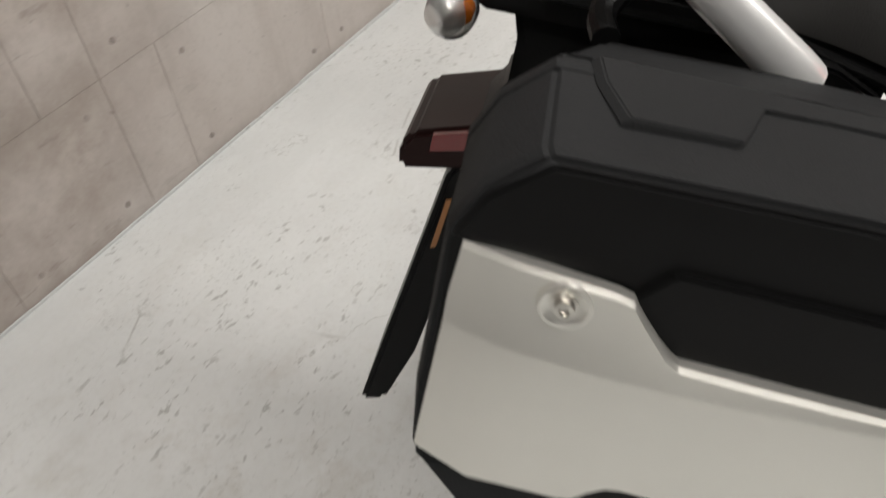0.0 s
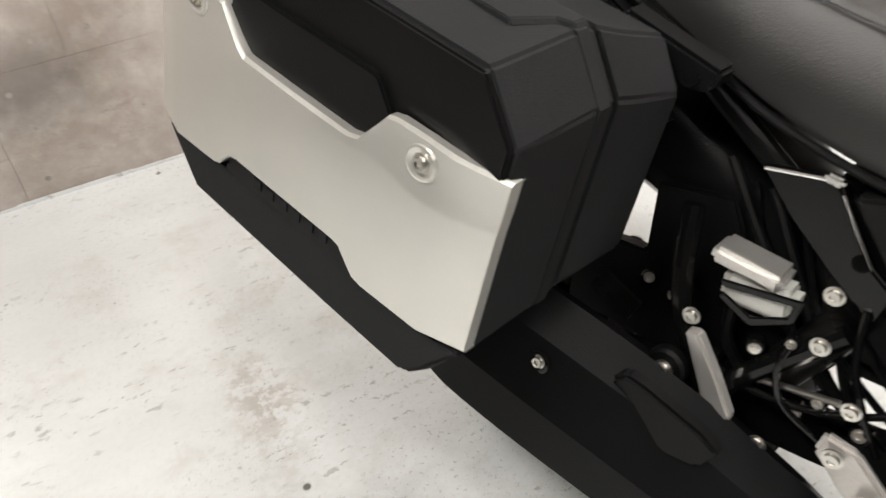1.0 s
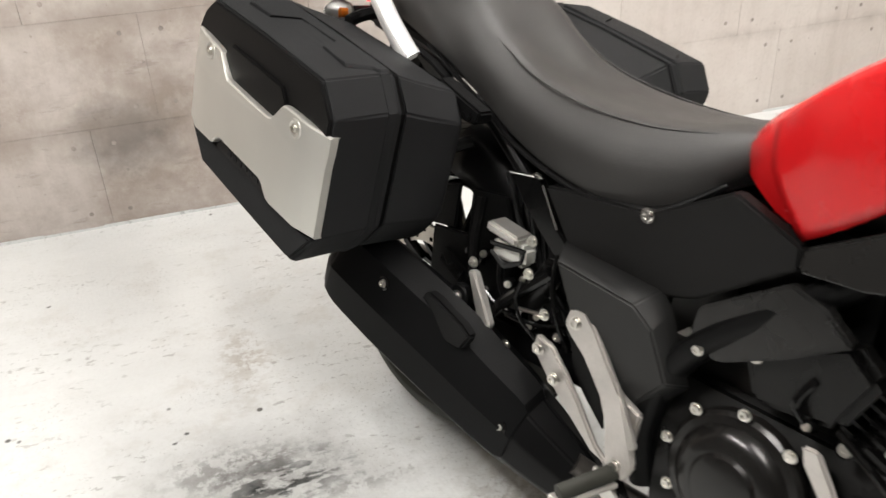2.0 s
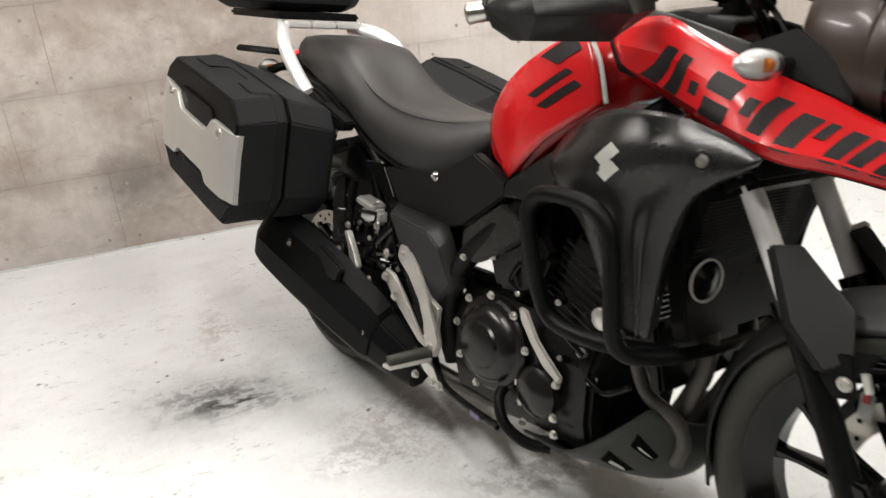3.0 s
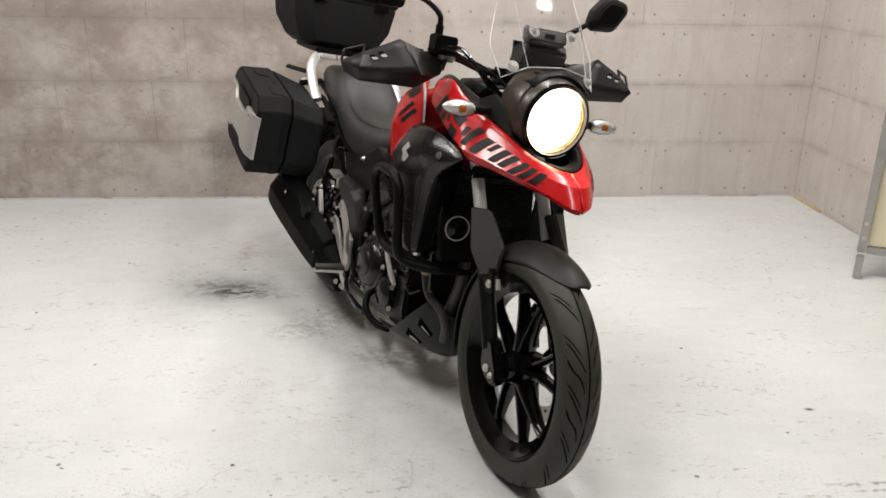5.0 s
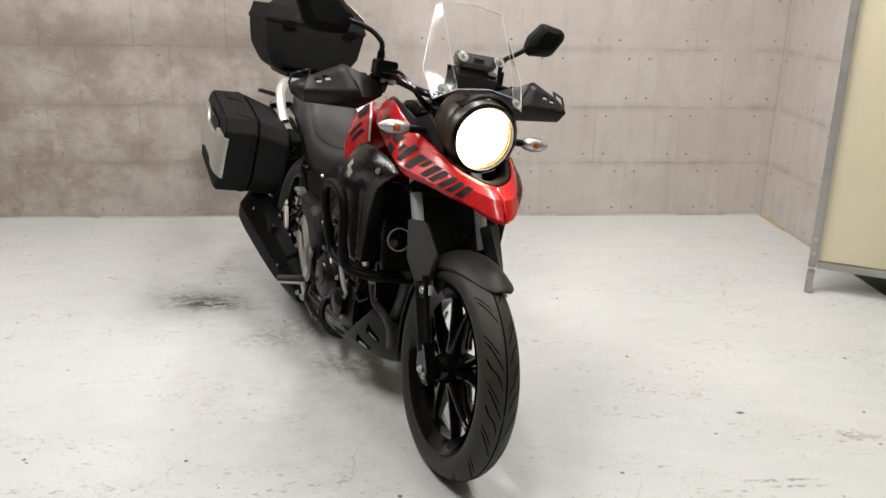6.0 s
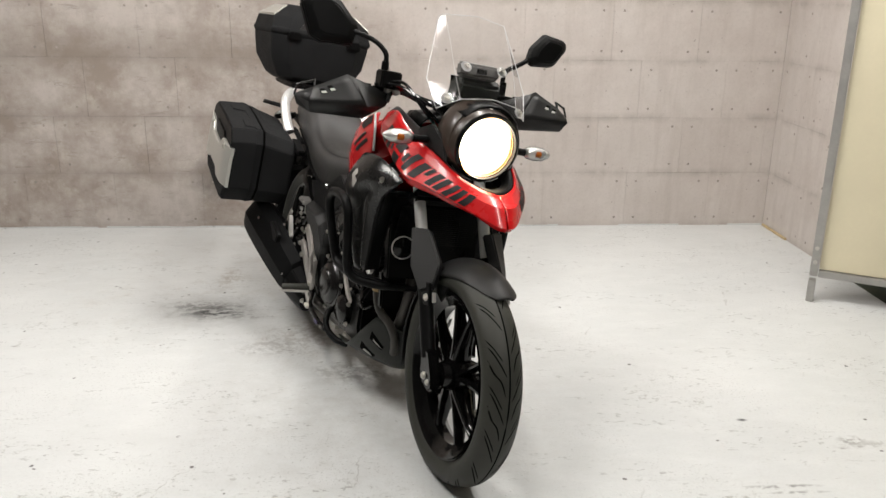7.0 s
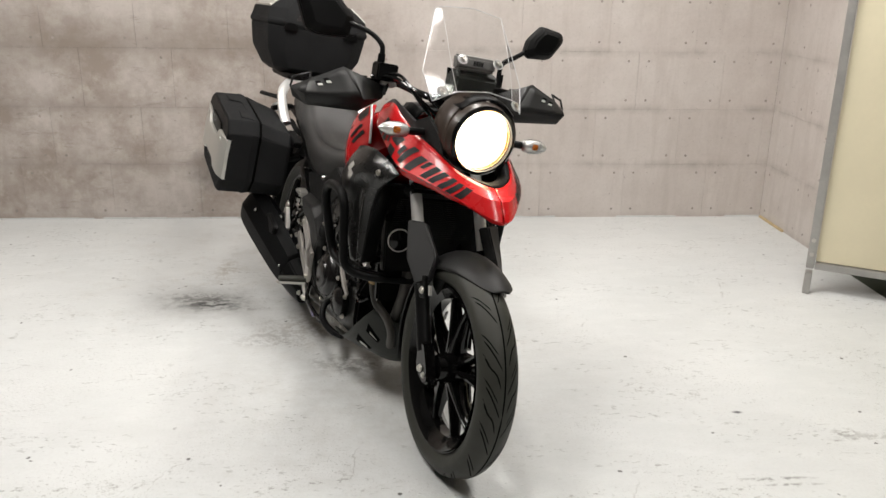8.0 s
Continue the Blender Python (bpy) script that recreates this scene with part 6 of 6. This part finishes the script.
rows = [[(1.055, -0.122, 1.352), (1.068, -0.108, 1.362), (1.078, 0, 1.374), (1.068, 0.108, 1.362), (1.055, 0.122, 1.352)],
        [(1.105, -0.150, 1.255), (1.140, -0.108, 1.275), (1.155, 0, 1.285), (1.140, 0.108, 1.275), (1.105, 0.150, 1.255)],
        [(1.152, -0.176, 1.160), (1.200, -0.106, 1.190), (1.220, 0, 1.200), (1.200, 0.106, 1.190), (1.152, 0.176, 1.160)],
        [(1.212, -0.157, 1.078), (1.248, -0.098, 1.118), (1.268, 0, 1.132), (1.248, 0.098, 1.118), (1.212, 0.157, 1.078)]]
straight = lambda c: [Vector(a).lerp(b, i / 4) for a, b in zip(c, [Vector(p) for p in c[1:]]) for i in range(4)] + [Vector(c[-1])]
cols = [straight(c) for c in zip(*rows)]
screen_rows = [list(r) for r in zip(*cols)]
ws = part("windscreen", loft(screen_rows, closed=False, cap=False), ACRYLIC, bike, "clear acrylic windscreen with bolted corners", smooth=12)
ws.visible_shadow = False
edge = [r[0] for r in screen_rows] + screen_rows[-1][1:-1] + [r[-1] for r in screen_rows[::-1]] + screen_rows[0][-2:0:-1]
part("screen_edge", tube(edge + [edge[0]], 0.0015, 1, 6), ACRYLIC_EDGE, ws, "bright polished edge").visible_shadow = False
# gleam along the two bends, added as pale threads
for k in (1, 3):
    part("screen_crease", tube([r[k] for r in screen_rows], 0.0008, 1, 6), ACRYLIC_EDGE, ws, "pale thread for the gleam along the bend").visible_shadow = False
for y, z, x in ((-0.135, 1.112, 1.226), (0.125, 1.100, 1.226), (-0.080, 1.214, 1.214), (0.042, 1.216, 1.219)):
    ax = (0.8, 0.3 * (1 if y > 0 else -1) * (abs(y) > 0.1), 0.55)
    part("screen_washer", lathe([(0, 0.0165), (0.004, 0.0155), (0.005, 0.011), (0.005, 0.0)], (x, y, z), ax, 24), LENS, ws, "clear round washer").visible_shadow = False
    part("washer_rim", lathe([(0.001, 0.0172), (0.0035, 0.0172), (0.0035, 0.0158), (0.001, 0.0158)], (x, y, z), ax, 24), ACRYLIC_EDGE, ws, "pale washer rim")
    part("screen_bolt", bolt((x + 0.004, y, z + 0.003), ax, 0.0075, 0.007), STEEL, ws)

# side stand
ground = lambda y: y * math.tan(LEAN)
stand = part("side_stand", tube([(0.62, 0.12, 0.20), (0.60, 0.20, 0.13), (0.58, 0.29, ground(0.29) + 0.016)], 0.012, 4, 12), BLACK_GLOSS, bike, "black side stand", true_size=True)
part("stand_foot", boxes((0.575, 0.295, ground(0.295) + 0.007, 0.07, 0.05, 0.012, pose(0, 0, 0, 10.65, 0, 0))), BLACK_GLOSS, stand, bevel=0.003, true_size=True)

# ---- luggage ----
TILT = radians(12.9)
UA, VA, CC = Vector((math.cos(TILT), 0, -math.sin(TILT))), Vector((math.sin(TILT), 0, math.cos(TILT))), Vector((-0.193, 0, 0.683))


def side_case(s):
    """Hard case; u along it, v up it, y outwards from the bike."""
    def at(u, v, y):
        return CC + UA * u + VA * v + Vector((0.05 if s > 0 else 0, s * y, 0))

    base = at(0, -0.173, 0.33)
    case = thing("side_case", BIKE, tuple(base), "black hard side case with a silver outer plate on the motorcycle", "side case", "side cases", drawn=True)
    outer = [(-0.196, 0.150), (-0.03, 0.154), (0.149, 0.151), (0.188, 0.102), (0.191, -0.105), (0.154, -0.165), (0.136, -0.185), (0.03, -0.180), (-0.186, -0.168), (-0.238, -0.106), (-0.243, -0.04), (-0.241, 0.090), (-0.226, 0.122)]

    def ring(y, k=1.0, du=0.0, dv=0.0):
        return [at(-0.02 + (u + 0.02) * k + du, v * k + dv, y) for u, v in outer]

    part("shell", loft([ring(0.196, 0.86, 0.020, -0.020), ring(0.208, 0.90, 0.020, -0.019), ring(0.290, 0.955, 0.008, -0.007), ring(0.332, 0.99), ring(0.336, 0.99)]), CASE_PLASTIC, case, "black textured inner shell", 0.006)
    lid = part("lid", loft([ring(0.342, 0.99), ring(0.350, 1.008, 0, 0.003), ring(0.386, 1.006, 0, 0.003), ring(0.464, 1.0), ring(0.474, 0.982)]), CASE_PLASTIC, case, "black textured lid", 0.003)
    front = [(-0.190, 0.1445), (-0.03, 0.1485), (0.145, 0.1455), (0.1825, 0.100), (0.185, -0.10), (-0.233, -0.10), (-0.236, 0.088), (-0.221, 0.118)]
    # the front's shade is put into its darker plastic
    part("front_panel", prism([at(u, v, 0.474) for u, v in front], (0, s * -0.006, 0), (0, s * 0.0035, 0)), CASE_SHADED, lid, "smooth black front panel, coloured darker for shade", 0.002)
    # dark ring for the shade in the seam
    part("seam", loft([ring(0.334, 0.978), ring(0.344, 0.978)]), GROOVE_SHADE, case)
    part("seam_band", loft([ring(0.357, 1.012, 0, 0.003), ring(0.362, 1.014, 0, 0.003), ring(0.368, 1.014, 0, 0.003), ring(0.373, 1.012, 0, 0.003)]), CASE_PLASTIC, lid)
    # outer plate: columns of its upper edge, its fold and its lower edge
    cols = [((-0.229, 0.086), (-0.232, 0.030), (-0.236, -0.090)), ((-0.212, 0.086), (-0.213, 0.029), (-0.215, -0.0935)), ((-0.196, 0.0855), (-0.196, 0.028), (-0.197, -0.0965)), ((-0.165, 0.0835), (-0.165, 0.0268), (-0.160, -0.094)),
            ((-0.138, 0.0815), (-0.138, 0.0262), (-0.135, -0.0925)), ((-0.129, 0.079), (-0.130, 0.026), (-0.126, -0.090)), ((-0.120, 0.068), (-0.122, 0.026), (-0.118, -0.080)), ((-0.103, 0.049), (-0.106, 0.0265), (-0.108, -0.0715)),
            ((-0.094, 0.0435), (-0.094, 0.027), (-0.098, -0.069)), ((-0.05, 0.0425), (-0.05, 0.029), (-0.05, -0.0695)), ((0, 0.0415), (0, 0.0315), (0, -0.0705)), ((0.040, 0.041), (0.040, 0.034), (0.040, -0.072)),
            ((0.052, 0.044), (0.052, 0.035), (0.050, -0.0745)), ((0.066, 0.062), (0.064, 0.037), (0.061, -0.087)), ((0.077, 0.077), (0.075, 0.038), (0.070, -0.0965)), ((0.088, 0.0795), (0.088, 0.036), (0.082, -0.0995)),
            ((0.118, 0.079), (0.118, 0.028), (0.118, -0.1005)), ((0.146, 0.0775), (0.146, 0.028), (0.148, -0.102)), ((0.168, 0.076), (0.168, 0.028), (0.170, -0.103)), ((0.1905, 0.075), (0.1905, 0.028), (0.191, -0.104))]

    def bow(u):
        return 0.490 + 0.008 * (1 - ((u + 0.02) / 0.22) ** 2) - 0.22 * max(0, -0.197 - u) - 0.32 * max(0, u - 0.147)

    def tab(u):
        """How far the bolted tabs lie behind the plate's middle."""
        side = max(0.0, min(1.0, (-0.094 - u) / 0.035, (u + 0.232) / 0.036)) + max(0.0, min(1.0, (u - 0.045) / 0.035, (0.1905 - u) / 0.043))
        return 0.0020 + 0.0022 * side

    rows = [[] for _ in range(10)]
    for top, fold, low in cols:
        up = min(0.018, 0.7 * (top[1] - fold[1]))
        for k, (base, dv, lift) in enumerate(((top, 0, -0.016), (top, 0, -0.004 - tab(top[0])), (top, -0.0022, -tab(top[0])), (fold, up, -tab(fold[0])), (fold, 0.0015, -0.0004), (fold, -0.0025, 0), (None, 0, 0), (low, 0.003, 0), (low, 0, -0.003), (low, 0, -0.016))):
            u, v = base or ((fold[0] + low[0]) / 2, (fold[1] + low[1]) / 2)
            rows[k].append(at(u, v + dv, bow(u) + lift))
    deep = Vector((0, -s * 0.014, 0))
    rows = [[r[0] + deep] + r + [r[-1] + deep] for r in rows]
    plate = part("outer_plate", loft(rows, closed=False, cap=False), SILVER_PLATE, case, "satin silver outer plate with folded bolt tabs", smooth=24)
    for u, v in ((-0.166, 0.067), (0.118, 0.057)):
        y = bow(u) - tab(u)
        part("bolt_dish", lathe([(-0.001, 0.0165), (0.0022, 0.0155), (0.0026, 0.0135), (0.0008, 0.0105)], at(u, v, y), (0, s, 0), 28), SILVER_PLATE, plate)
        part("bolt", bolt(at(u, v, y), (0, s, 0), 0.0062, 0.006), STEEL, plate, "bright hex bolt")
    # handle panel above the plate, bands and raised marks below it
    hp = [(-0.132, 0.073), (-0.114, 0.097), (-0.110, 0.099), (0.050, 0.098), (0.056, 0.096), (0.074, 0.072), (0.05, 0.036), (-0.09, 0.036)]
    part("handle_panel", prism([at(u, v, 0.474) for u, v in hp], (0, s * -0.004, 0), (0, s * 0.0095, 0)), CASE_SHADED, lid, bevel=0.0025)
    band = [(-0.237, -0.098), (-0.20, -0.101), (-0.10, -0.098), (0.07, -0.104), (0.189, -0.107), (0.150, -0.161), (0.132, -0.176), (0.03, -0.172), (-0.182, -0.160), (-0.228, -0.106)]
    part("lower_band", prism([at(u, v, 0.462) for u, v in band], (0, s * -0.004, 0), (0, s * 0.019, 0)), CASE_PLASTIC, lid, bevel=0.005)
    part("notch_panel", prism([at(u, v, 0.474) for u, v in ((-0.104, -0.069), (0.049, -0.071), (0.074, -0.104), (-0.13, -0.100))], (0, s * -0.004, 0), (0, s * 0.012, 0)), CASE_SHADED, lid, bevel=0.002)
    for i in range(6):
        u = -0.075 + i * 0.019
        bar_bm = bmesh.new()
        box(bar_bm, *at(u, -0.087, 0.4862), 0.011, 0.0022, 0.010, Matrix(((UA.x, 0, VA.x), (0, 1, 0), (UA.z, 0, VA.z))).to_4x4())
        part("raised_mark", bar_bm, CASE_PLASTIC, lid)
    # stepped pad on the lid's top
    pad = [(-0.178, 0.352), (-0.173, 0.388), (-0.158, 0.432), (-0.092, 0.430), (-0.073, 0.380), (0.030, 0.377), (0.045, 0.412), (0.118, 0.416), (0.136, 0.376), (0.150, 0.370), (0.150, 0.352)]
    flat = [at(u, 0.153 + 0.018 * (0.42 - y), y) for u, y in pad]
    mid = sum(flat, Vector()) / len(flat)
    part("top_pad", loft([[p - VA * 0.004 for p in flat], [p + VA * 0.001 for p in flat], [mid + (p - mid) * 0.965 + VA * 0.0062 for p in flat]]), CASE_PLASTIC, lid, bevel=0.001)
    part("mount_arm", tube([at(-0.16, 0.12, 0.215), at(-0.165, 0.13, 0.18), at(-0.14, 0.15, 0.13)], 0.012, 4, 10), BLACK_PLASTIC, case, "black mounting arm")
    part("mount_arm", tube([at(0.12, -0.02, 0.22), at(0.14, 0.0, 0.17), at(0.16, 0.02, 0.14)], 0.012, 4, 10), BLACK_PLASTIC, case, "black mounting arm")
    return case


for s in SIDES:
    side_case(s)

tc_base = (-0.63, 0, 0.997)
tc = thing("top_case", BIKE, tc_base, "large black top case with silver trim on the rear carrier", "top case", drawn=True)


def tc_ring(z, x0, x1, w, c=0.3):
    x0, x1 = x0 + 0.03, x1 + 0.03
    return [(x0, -w * (1 - c), z), (x0 - 0.05 * c / 0.3, -w, z), (x1 + 0.06, -w, z), (x1, -w * (1 - c), z), (x1, w * (1 - c), z), (x1 + 0.06, w, z), (x0 - 0.05 * c / 0.3, w, z), (x0, w * (1 - c), z)]


shell = part("shell", loft([tc_ring(0.999, -0.50, -0.80, 0.15), tc_ring(1.02, -0.475, -0.82, 0.185), tc_ring(1.10, -0.455, -0.87, 0.228), tc_ring(1.20, -0.448, -0.89, 0.242), tc_ring(1.212, -0.45, -0.888, 0.240)]), CASE_PLASTIC, tc, "black textured shell", 0.003)
lid = part("lid", loft([tc_ring(1.208, -0.448, -0.89, 0.240), tc_ring(1.214, -0.448, -0.89, 0.244), tc_ring(1.220, -0.442, -0.895, 0.249), tc_ring(1.236, -0.442, -0.895, 0.249), tc_ring(1.24, -0.446, -0.89, 0.245), tc_ring(1.292, -0.458, -0.875, 0.237), tc_ring(1.348, -0.50, -0.83, 0.166), tc_ring(1.354, -0.52, -0.80, 0.15)]), CASE_PLASTIC, tc, "black textured lid", 0.003)
for s in SIDES:
    part("lid_trim", flip(prism([(-0.482, -0.237, 1.292), (-0.775, -0.237, 1.292), (-0.735, -0.168, 1.3465), (-0.522, -0.168, 1.3465)], (0, 0.004, -0.006), (0, -0.004, 0.005)), s), SILVER_PLATE, lid, "silver corner trim", 0.003)
    part("latch", flip(prism([(-0.408, -0.175, 1.228), (-0.408, -0.120, 1.228), (-0.410, -0.112, 1.192), (-0.410, -0.183, 1.192)], (0.006, 0, 0), (-0.014, 0, 0)), s), BLACK_PLASTIC, tc, "black hinge cover", 0.004)
part("backrest_pad", loft([[(x, y, z) for y, z in ((-0.12, 1.225), (-0.13, 1.25), (-0.10, 1.282), (0.10, 1.282), (0.13, 1.25), (0.12, 1.225))] for x in (-0.435, -0.422, -0.417)]), VINYL, lid, "", 0.004)
